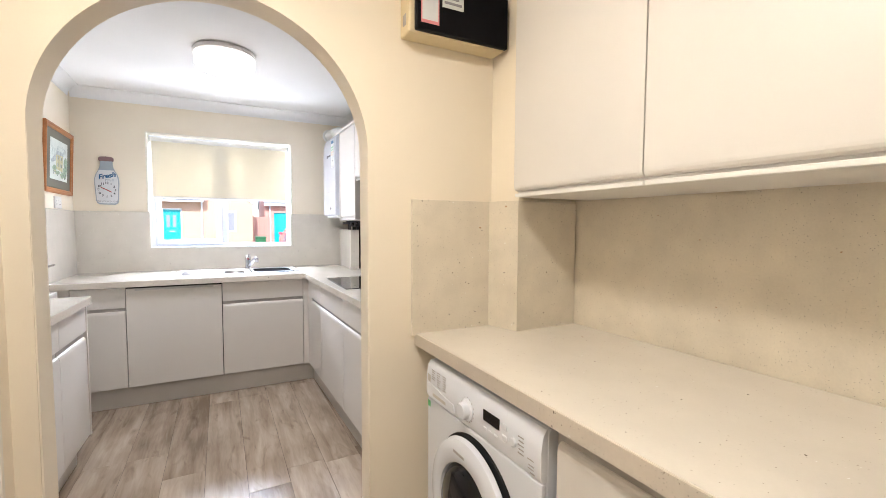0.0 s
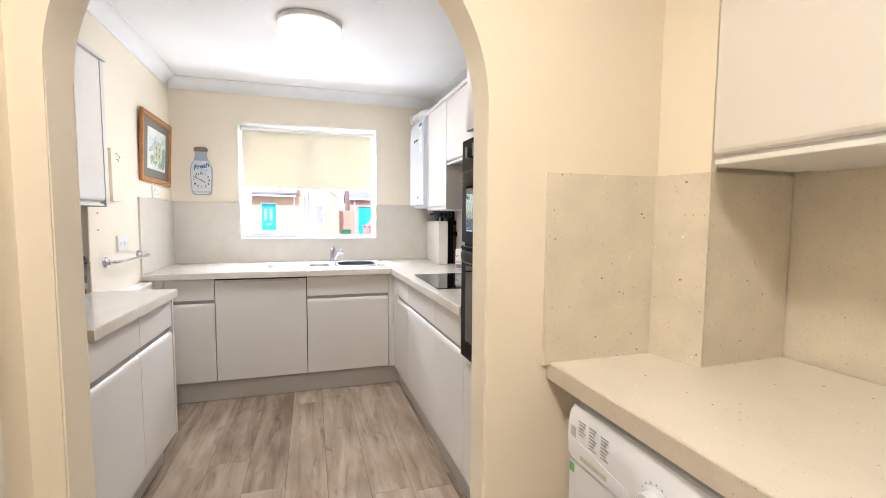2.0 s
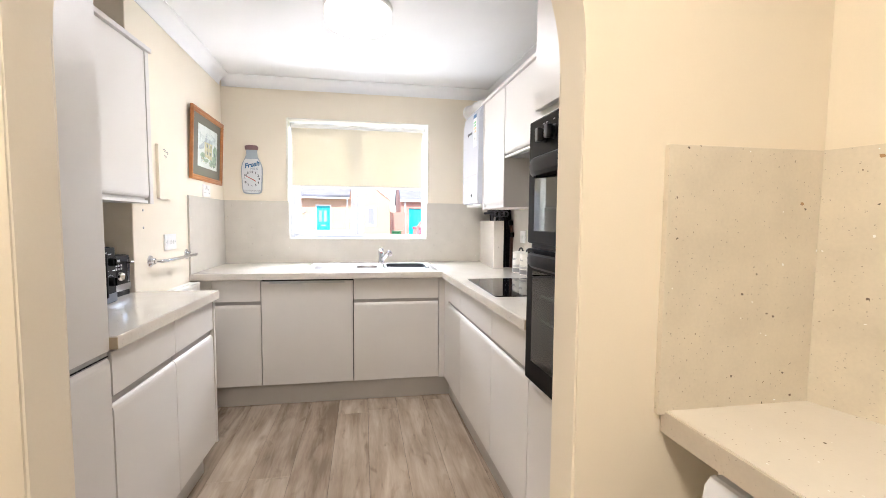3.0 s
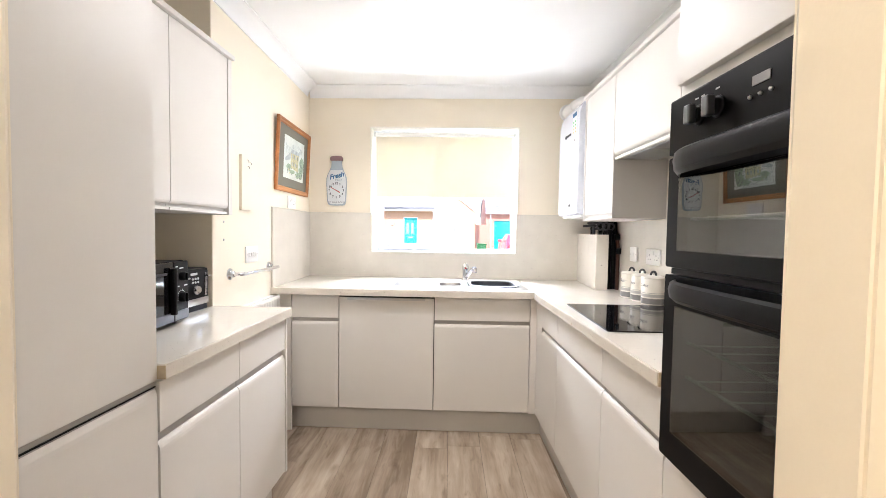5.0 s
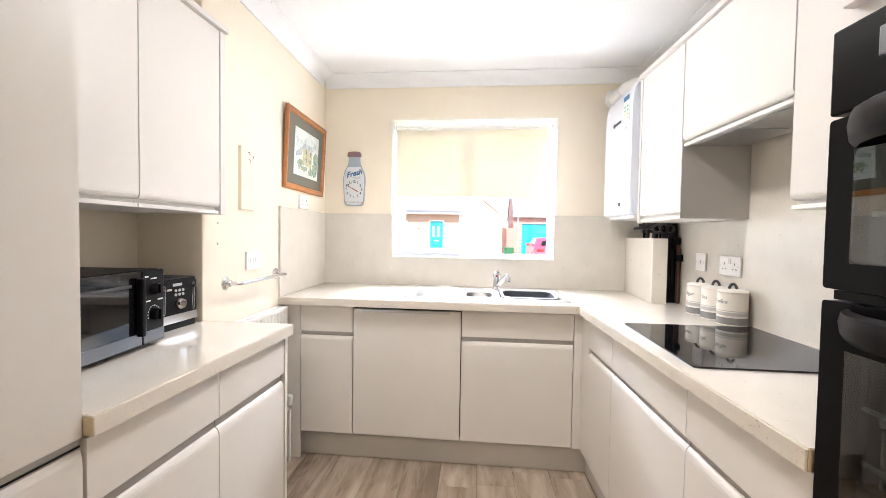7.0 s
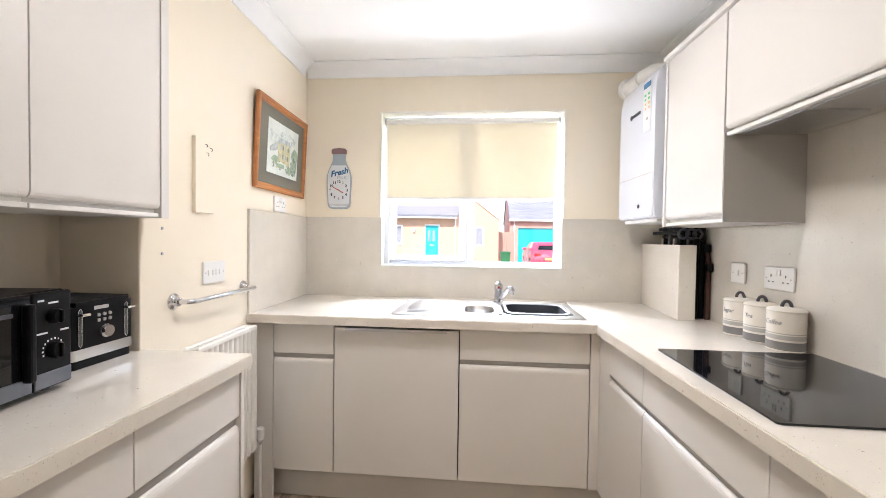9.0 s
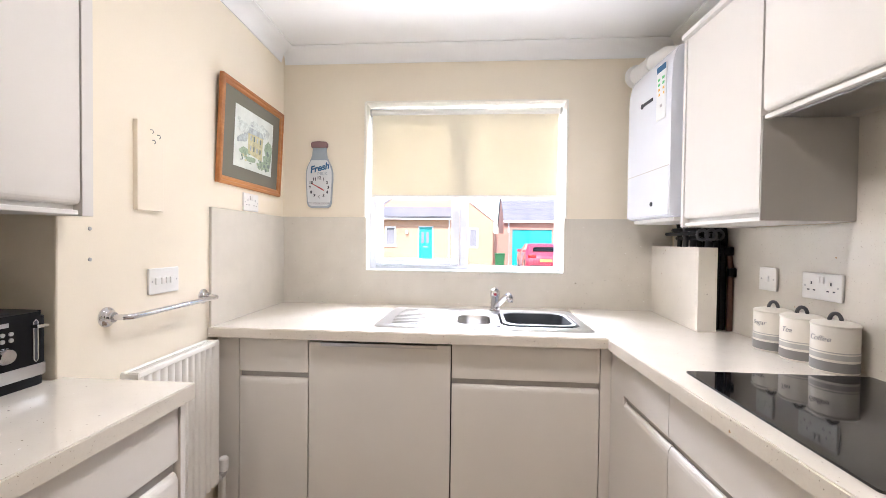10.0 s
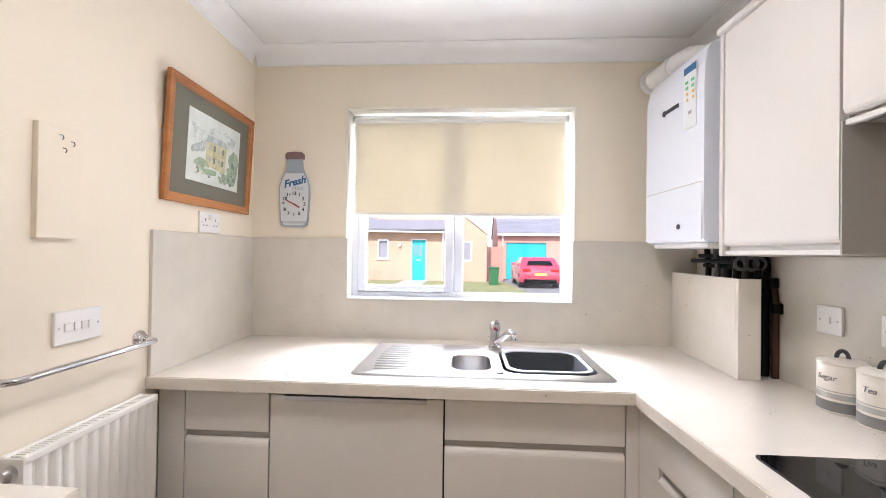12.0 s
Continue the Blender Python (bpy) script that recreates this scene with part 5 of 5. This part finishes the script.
# ring shifted sideways so its black edge paints the crescent of gap shadow
part("seal_gap_shade", lathe([(0.226, 0.001), (0.224, -0.004), (0.200, -0.004)], (MX, dy - 0.016, dz + 0.004), "x", 56), BLACKMATT, wm, "black door seal ring, set off centre to paint the gap shadow")
part("maker_mark", placed(box(-0.0006, 0.0006, -0.03, 0.03, -0.004, 0.004), Matrix.Translation((MX - 0.0338, dy + 0.02, dz + 0.175))), INKPALE, door)
part("knob", lathe([(0.032, 0), (0.032, -0.004), (0.026, -0.008), (0.024, -0.022), (0.020, -0.025)], (MX - 0.004, 0.955, 0.778), "x", 32), APPLIANCE, wm, smooth=True)
for k in range(16):
    a = 2 * math.pi * k / 16
    part("knob_mark", box(MX - 0.0052, MX - 0.0042, 0.955 + 0.035 * math.cos(a) - 0.0015, 0.955 + 0.035 * math.cos(a) + 0.0015, 0.778 + 0.035 * math.sin(a) - 0.0015, 0.778 + 0.035 * math.sin(a) + 0.0015), INKPALE, wm)
part("display", box(MX - 0.006, MX - 0.003, 0.795, 0.870, 0.782, 0.812, 0.001), BGLASS, wm, "black display window")
drawer = part("detergent_drawer", prism([(1.030, 0.738), (1.045, 0.732), (1.205, 0.732), (1.215, 0.742), (1.215, 0.785), (1.20, 0.780), (1.09, 0.766), (1.035, 0.760)], MX - 0.0065, MX - 0.003, "x"), APPLIANCE, wm, "white detergent drawer with a scooped pull")
part("pull", box(MX - 0.0070, MX - 0.006, 1.085, 1.175, 0.742, 0.752), CANLIGHT, drawer)
for y0, n in ((1.185, 5), (1.148, 7), (1.108, 7)):
    for k in range(n):
        part("printed_line", box(MX - 0.0052, MX - 0.0042, y0 - 0.024 + 0.004 * (k % 3), y0, 0.826 - 0.0075 * k, 0.8285 - 0.0075 * k), INKPALE, wm)
for y in (0.860, 0.835, 0.810):
    part("button", box(MX - 0.007, MX - 0.003, y - 0.008, y + 0.008, 0.758, 0.766, 0.002), APPLIANCE, wm)
for y, z in ((0.773, 0.80), (0.773, 0.772)):
    part("button", box(MX - 0.007, MX - 0.003, y - 0.010, y + 0.010, z - 0.008, z + 0.008, 0.003), APPLIANCE, wm)
part("button", lathe([(0.012, 0), (0.012, -0.004), (0.009, -0.006)], (MX - 0.004, 0.735, 0.780), "x", 20), APPLIANCE, wm)
for k in range(5):
    part("printed_line", box(MX - 0.0052, MX - 0.0042, 0.695, 0.717 - 0.003 * (k % 2), 0.802 - 0.010 * k, 0.805 - 0.010 * k), INKPALE, wm)
for z, y0, y1 in ((0.765, 0.652, 0.680), (0.752, 0.650, 0.676), (0.744, 0.652, 0.678), (0.735, 0.648, 0.670)):
    part("printed_line", box(MX - 0.0052, MX - 0.0042, y0 + 0.006, y1, z, z + 0.0025), INKPALE, wm)
part("sticker", box(MX - 0.0008, MX + 0.0004, 1.204, 1.222, 0.694, 0.714), LABELGREEN, wm, "small green sticker")
part("sticker", box(MX - 0.0052, MX - 0.0042, 1.196, 1.214, 0.782, 0.806), CANLIGHT, wm)
for x in (MX + 0.06, 1.13):
    for y in (MY0 + 0.05, MY1 - 0.05):
        part("foot", lathe([(0.018, 0), (0.018, 0.013)], (x, y, 0), "z", 12), RUBBER, wm)
for y0, y1 in ((0.105, 0.704), (-0.495, 0.105), (-1.095, -0.495)):
    t = thing("base_cabinet", (0.9, (y0 + y1) / 2, 0.15), "matt cashmere base cabinet beside the washing machine", "kitchen cabinet", "handleless base cabinets", SKEW)
    part("body", box(0.634, 1.222, y0, y1, 0.15, 0.866), CARCASS, t)
    part("door", panel("y", y0 + 0.012, y1 - 0.012, 0.155, 0.835, 0.614, -1, lip_top=0.022), FRONT, t)
    part("pull_recess", box(0.628, 0.6335, y0 + 0.002, y1 - 0.002, 0.820, 0.866), RAIL, t, "grey shadow-gap pull")
solo("plinth_utility", box(0.671, 0.689, -1.58, 0.672, 0.0, 0.149), PLINTH, "grey-beige plinth under the cabinets", "plinth", "structure", SKEW)
solo("support_board", box(0.652, 1.20, 1.292, 1.306, 0.0, 0.879), CARCASS, "pale support panel beside the washing machine", "panel", m=SKEW)

cu = thing("consumer_unit", (0.777, 1.377, 1.936), "cream and black electric fuse box on the wall", "fuse box")
part("case", box(0.600, 0.972, 1.298, 1.3765, 1.936, 2.170, 0.006), PCREAM, cu)
part("cover", box(0.620, 0.978, 1.284, 1.303, 1.9415, 2.118, 0.005), BLACKMATT, cu, "black hinged cover")
part("warning_label", box(0.637, 0.702, 1.2825, 1.2842, 1.966, 2.100), LABELPINK, cu, "pink printed label")
part("label_print", box(0.641, 0.698, 1.2818, 1.2826, 1.976, 2.055), MILK, cu)
part("label", box(0.714, 0.794, 1.2825, 1.2842, 2.030, 2.110), PAPER, cu, "small printed circuit label")
for k in range(3):
    part("label_print", box(0.721, 0.786 - 0.01 * k, 1.2818, 1.2826, 2.042 + 0.016 * k, 2.050 + 0.016 * k), INKGREY, cu)
part("knockout", box(0.5985, 0.6005, 1.322, 1.345, 1.965, 2.00), RAIL, cu)

# ---- outside the window ----
GZ = -0.15
structure("ground", box(-3000, 3000, -3000, 4000, GZ - 0.3, GZ), ASPHALT, "grey asphalt road and drive")
structure("lawn", prism([(-9, 15.5), (2.6, 15.5), (1.9, 23.7), (-9, 23.7)], GZ, GZ + 0.05, "z"), GRASS, "mown front lawn")
structure("path", prism([(-3.2, 15.4), (-2.0, 15.4), (-2.0, 23.8), (-3.2, 23.8)], GZ, GZ + 0.062, "z"), CANLIGHT, "pale paved front path")

HY = 24.0
house = thing("house", (-3.5, 26.0, GZ), "buff brick bungalow with a turquoise door", "house")
DX0, DX1, DZ1 = -2.93, -2.10, 2.07
bm = box(-9.0, -4.72, HY, HY + 0.3, GZ, 2.42)
box(-4.72, -4.12, HY, HY + 0.3, GZ, 0.98, bm=bm)
box(-4.72, -4.12, HY, HY + 0.3, 2.03, 2.42, bm=bm)
box(-4.12, DX0, HY, HY + 0.3, GZ, 2.42, bm=bm)
box(DX0, DX1, HY, HY + 0.3, DZ1, 2.42, bm=bm)
box(DX1, 1.05, HY, HY + 0.3, GZ, 2.42, bm=bm)
box(-9.0, 1.05, HY + 0.3, HY + 6, GZ, 2.42, bm=bm)
part("wall", bm, BRICK, house)
g = prism([(-6.0, 2.42), (1.05, 2.42), (-2.475, 5.2)], HY + 0.9, HY + 1.2, "y")
part("gable", g, BRICK, house)
part("fascia", prism([(-9.0, 2.38), (-1.15, 2.38), (-1.15, 2.50), (-9.0, 2.50)], HY - 0.48, HY - 0.44, "y"), UPVC, house)
roof = part("roof", prism([(HY - 0.48, 2.46), (HY + 1.3, 3.15), (HY + 1.3, 3.27), (HY - 0.48, 2.54)], -9.2, -1.10, "x"), SLATE, house, "grey slate lean-to roof")
for k in range(7):
    y = HY - 0.5 + 0.25 * k
    z = 2.555 + 0.41 * 0.25 * k
    part("slate_course", prism([(y, z), (y + 0.27, z + 0.11), (y + 0.27, z + 0.125), (y, z + 0.02)], -9.2, -1.10, "x"), SLATE, roof)
part("main_roof", prism([(1.16, 2.36), (-2.475, 5.22), (-6.11, 2.36), (-6.11, 2.46), (-2.475, 5.34), (1.16, 2.46)], HY + 0.86, HY + 6.2, "y"), SLATE, house, "grey slate main roof")
part("bargeboard", prism([(1.18, 2.34), (-2.475, 5.20), (-2.475, 5.38), (1.18, 2.50)], HY + 0.80, HY + 0.855, "y"), UPVC, house)
dr = part("door", box(DX0 + 0.06, DX1 - 0.06, HY + 0.08, HY + 0.13, GZ, DZ1 - 0.06, 0.005), TEAL, house, "turquoise panelled front door")
for x in (-2.68, -2.42):
    part("door_pane", box(x - 0.07, x + 0.07, HY + 0.07, HY + 0.082, 1.15, 1.75), SLATE, dr)
part("letter_plate", box(-2.64, -2.40, HY + 0.07, HY + 0.081, 0.92, 0.98), STEEL, dr)
bm = box(DX0, DX0 + 0.06, HY + 0.04, HY + 0.14, GZ, DZ1)
box(DX1 - 0.06, DX1, HY + 0.04, HY + 0.14, GZ, DZ1, bm=bm)
box(DX0, DX1, HY + 0.04, HY + 0.14, DZ1 - 0.06, DZ1, bm=bm)
part("door_frame", bm, UPVC, house)
wd = part("window", box(-4.72, -4.12, HY + 0.12, HY + 0.16, 0.98, 2.03), SLATE, house)
bm = box(-4.72, -4.64, HY + 0.03, HY + 0.13, 0.98, 2.03)
box(-4.20, -4.12, HY + 0.03, HY + 0.13, 0.98, 2.03, bm=bm)
box(-4.64, -4.20, HY + 0.03, HY + 0.13, 0.98, 1.07, bm=bm)
box(-4.64, -4.20, HY + 0.03, HY + 0.13, 1.94, 2.03, bm=bm)
part("frame", bm, UPVC, wd)
part("sill", box(-4.78, -4.06, HY - 0.06, HY + 0.06, 0.92, 0.98), UPVC, wd)
wd = part("window", box(-0.18, 0.22, HY - 0.01, HY + 0.03, 0.98, 1.92), SLATE, house)
bm = box(-0.24, -0.16, HY - 0.03, HY + 0.02, 0.92, 1.98)
box(0.20, 0.28, HY - 0.03, HY + 0.02, 0.92, 1.98, bm=bm)
box(-0.16, 0.20, HY - 0.03, HY + 0.02, 0.92, 1.0, bm=bm)
box(-0.16, 0.20, HY - 0.03, HY + 0.02, 1.9, 1.98, bm=bm)
part("frame", bm, UPVC, wd)
part("wall_lamp", lathe([(0.05, 1.62), (0.09, 1.66), (0.09, 1.78), (0.05, 1.82)], (-3.52, HY - 0.06, 0), seg=14), UPVC, house)
part("downpipe", tube([(-1.25, HY - 0.06, GZ), (-1.25, HY - 0.06, 2.45)], 0.04, 10), UPVC, house)

gar = thing("garage", (4.2, 29.0, GZ), "brick garage with a turquoise up-and-over door", "garage")
GY = 27.2
bm = box(1.85, 2.35, GY, GY + 0.3, GZ, 2.5)
box(4.70, 7.0, GY, GY + 0.3, GZ, 2.5, bm=bm)
box(2.35, 4.70, GY, GY + 0.3, 2.02, 2.5, bm=bm)
box(1.85, 7.0, GY + 0.5, GY + 6, GZ, 2.5, bm=bm)
part("wall", bm, BRICKRED, gar)
part("gable", prism([(GY + 0.05, 2.5), (GY + 6.2, 2.5), (GY + 3.2, 4.45)], 1.85, 1.95, "x"), BRICKRED, gar)
part("downpipe", tube([(2.12, GY - 0.06, GZ), (2.12, GY - 0.06, 2.45)], 0.045, 10), UPVC, gar)
gd = part("door", box(2.35, 4.70, GY + 0.1, GY + 0.15, GZ, 2.02), TEAL, gar, "turquoise garage door")
for k in range(5):
    part("door_rib", box(2.40, 4.65, GY + 0.085, GY + 0.102, 0.2 + 0.38 * k, 0.23 + 0.38 * k), TEAL, gd)
part("fascia", box(1.8, 7.2, GY - 0.32, GY - 0.28, 2.42, 2.57), UPVC, gar)
roof = part("roof", prism([(GY - 0.3, 2.55), (GY + 3.2, 4.75), (GY + 6.6, 2.55), (GY + 6.6, 2.40), (GY + 3.2, 4.58), (GY - 0.3, 2.42)], 1.80, 7.3, "x"), SLATE, gar, "grey slate garage roof")
for k in range(13):
    y, z = GY - 0.32 + 0.27 * k, 2.56 + 0.1697 * k
    part("slate_course", prism([(y, z), (y + 0.30, z + 0.19), (y + 0.30, z + 0.205), (y, z + 0.055)], 1.80, 7.3, "x"), SLATE, roof)

fence = thing("fence", (1.5, 25.5, GZ), "red-brown timber garden fence", "fence")
for k in range(7):
    part("board", box(1.07 + 0.118 * k, 1.18 + 0.118 * k, 25.0, 25.02, GZ, 1.72), FENCE, fence)
for x in (1.06, 1.88):
    part("post", box(x, x + 0.09, 25.02, 25.11, GZ, 1.78), FENCE, fence)

bin_ = thing("wheelie_bin", (1.27, 21.5, GZ), "green plastic wheelie bin with a flat lid", "bin")
bm = bmesh.new()
rings = [[bm.verts.new((x, y, z)) for x, y in ((1.27 - w, 21.5 - d), (1.27 + w, 21.5 - d), (1.27 + w, 21.5 + d), (1.27 - w, 21.5 + d))] for w, d, z in ((0.18, 0.21, GZ + 0.05), (0.225, 0.28, GZ + 0.82))]
for i in range(4):
    bm.faces.new((rings[0][i], rings[0][(i + 1) % 4], rings[1][(i + 1) % 4], rings[1][i]))
bm.faces.new(rings[0][::-1])
bm.faces.new(rings[1])
part("tub", bm, BINGREEN, bin_)
part("lid", box(1.03, 1.51, 21.18, 21.80, GZ + 0.825, GZ + 0.89, 0.02), BINGREEN, bin_)
for x in (1.06, 1.44):
    part("wheel", lathe([(0.10, 0), (0.10, 0.05)], (x, 21.74, GZ + 0.1), "x", 18), RUBBER, bin_)

CX0, CYR, CW = 3.22, 20.4, 0.87
car = thing("car", (CX0, 22.4, GZ), "red hatchback parked on the drive", "car")
side = [(CYR + 0.10, GZ + 0.28), (CYR, GZ + 0.45), (CYR - 0.02, GZ + 0.72), (CYR + 0.10, GZ + 0.92), (CYR + 0.22, GZ + 0.98), (CYR + 0.60, GZ + 1.30), (CYR + 0.9, GZ + 1.37), (CYR + 2.0, GZ + 1.37), (CYR + 2.7, GZ + 1.02), (CYR + 3.9, GZ + 0.84), (CYR + 4.1, GZ + 0.5), (CYR + 4.0, GZ + 0.28)]
bm = bmesh.new()
sections = []
for u in (-1.0, -0.93, -0.6, 0.0, 0.6, 0.93, 1.0):
    row = []
    for y, z in side:
        h = max(0.0, (z - GZ - 0.95) / 0.5)
        w = CW * (1 - 0.24 * h)
        pull = 0.10 * abs(u) ** 4
        row.append(bm.verts.new((CX0 + u * w, y + (pull if y < CYR + 2 else -pull), z - 0.02 * abs(u) ** 3)))
    sections.append(row)
for a, b in zip(sections, sections[1:]):
    for i in range(len(side)):
        bm.faces.new((a[i], a[(i + 1) % len(side)], b[(i + 1) % len(side)], b[i]))
bm.faces.new(sections[0])
bm.faces.new(sections[-1][::-1])
part("body", bm, CARRED, car, smooth=True)
bm = prism([(CX0 - 0.56, 0), (CX0 + 0.56, 0), (CX0 + 0.48, 0.29), (CX0 - 0.48, 0.29)], -0.008, 0.008, "y")
placed(bm, Matrix.Translation((0, CYR + 0.235, GZ + 1.01)) @ Matrix.Rotation(radians(-49), 4, "X"))
part("rear_window", bm, BGLASS, car, "dark rear window")
for s1 in (-1, 1):
    part("tail_light", box(CX0 + s1 * 0.60 - 0.17, CX0 + s1 * 0.60 + 0.17, CYR - 0.015, CYR + 0.12, GZ + 0.74, GZ + 0.86, 0.02), TAIL, car)
    part("mirror", box(CX0 + s1 * 0.95 - 0.09, CX0 + s1 * 0.95 + 0.09, CYR + 2.2, CYR + 2.3, GZ + 0.95, GZ + 1.08, 0.02), CARRED, car)
    for y in (CYR + 0.72, CYR + 3.3):
        wh = part("wheel", lathe([(0.20, -0.1), (0.31, -0.09), (0.31, 0.09), (0.20, 0.1)], (CX0 + s1 * 0.78, y, GZ + 0.31), "x", 24), RUBBER, car, smooth=True)
        part("rim", lathe([(0.19, -0.105), (0.19, 0.105)], (CX0 + s1 * 0.78, y, GZ + 0.31), "x", 16), STEEL, wh)
part("bumper", box(CX0 - 0.70, CX0 + 0.70, CYR + 0.02, CYR + 0.20, GZ + 0.20, GZ + 0.42, 0.04), BLACKMATT, car)
part("number_plate", box(CX0 - 0.26, CX0 + 0.26, CYR - 0.035, CYR - 0.015, GZ + 0.56, GZ + 0.67), LABELAMBER, car)

# ---- floor planks ----
PW, PL = 0.193, 1.26
TILT = Matrix.Translation((0.125, 2.2, 0)) @ Matrix.Rotation(radians(1.3), 4, "Z")
bm = box(-PW / 2 + 0.0006, PW / 2 - 0.0006, -PL / 2 + 0.0006, PL / 2 - 0.0006, -0.010, 0.0)
bmesh.ops.bevel(bm, geom=[e for e in bm.edges if e.verts[0].co.z > -0.001 and e.verts[1].co.z > -0.001], offset=0.0012, segments=1, affect="EDGES")
plank_mesh = to_mesh("plank", bm, PLANK)
rnd = random.Random(11)
for c in range(-8, 7):
    y = -4.4 + rnd.uniform(0, PL)
    x = (c + 0.5) * PW
    south, north = -3.78, 2.22
    if x < -0.72:
        south = -0.79
    while y < 2.7:
        a, b = max(y - PL / 2, south), min(y + PL / 2, north)
        lift = rnd.uniform(-0.0002, 0.0002)
        if b - a > 0.04:
            p = new("plank", plank_mesh)
            p.parent = floor
            p.matrix_parent_inverse = floor.matrix_world.inverted()
            p.matrix_basis = TILT @ Matrix.Translation((x, (a + b) / 2, lift)) @ Matrix.Diagonal((1, (b - a) / PL, 1, 1))
        y += PL
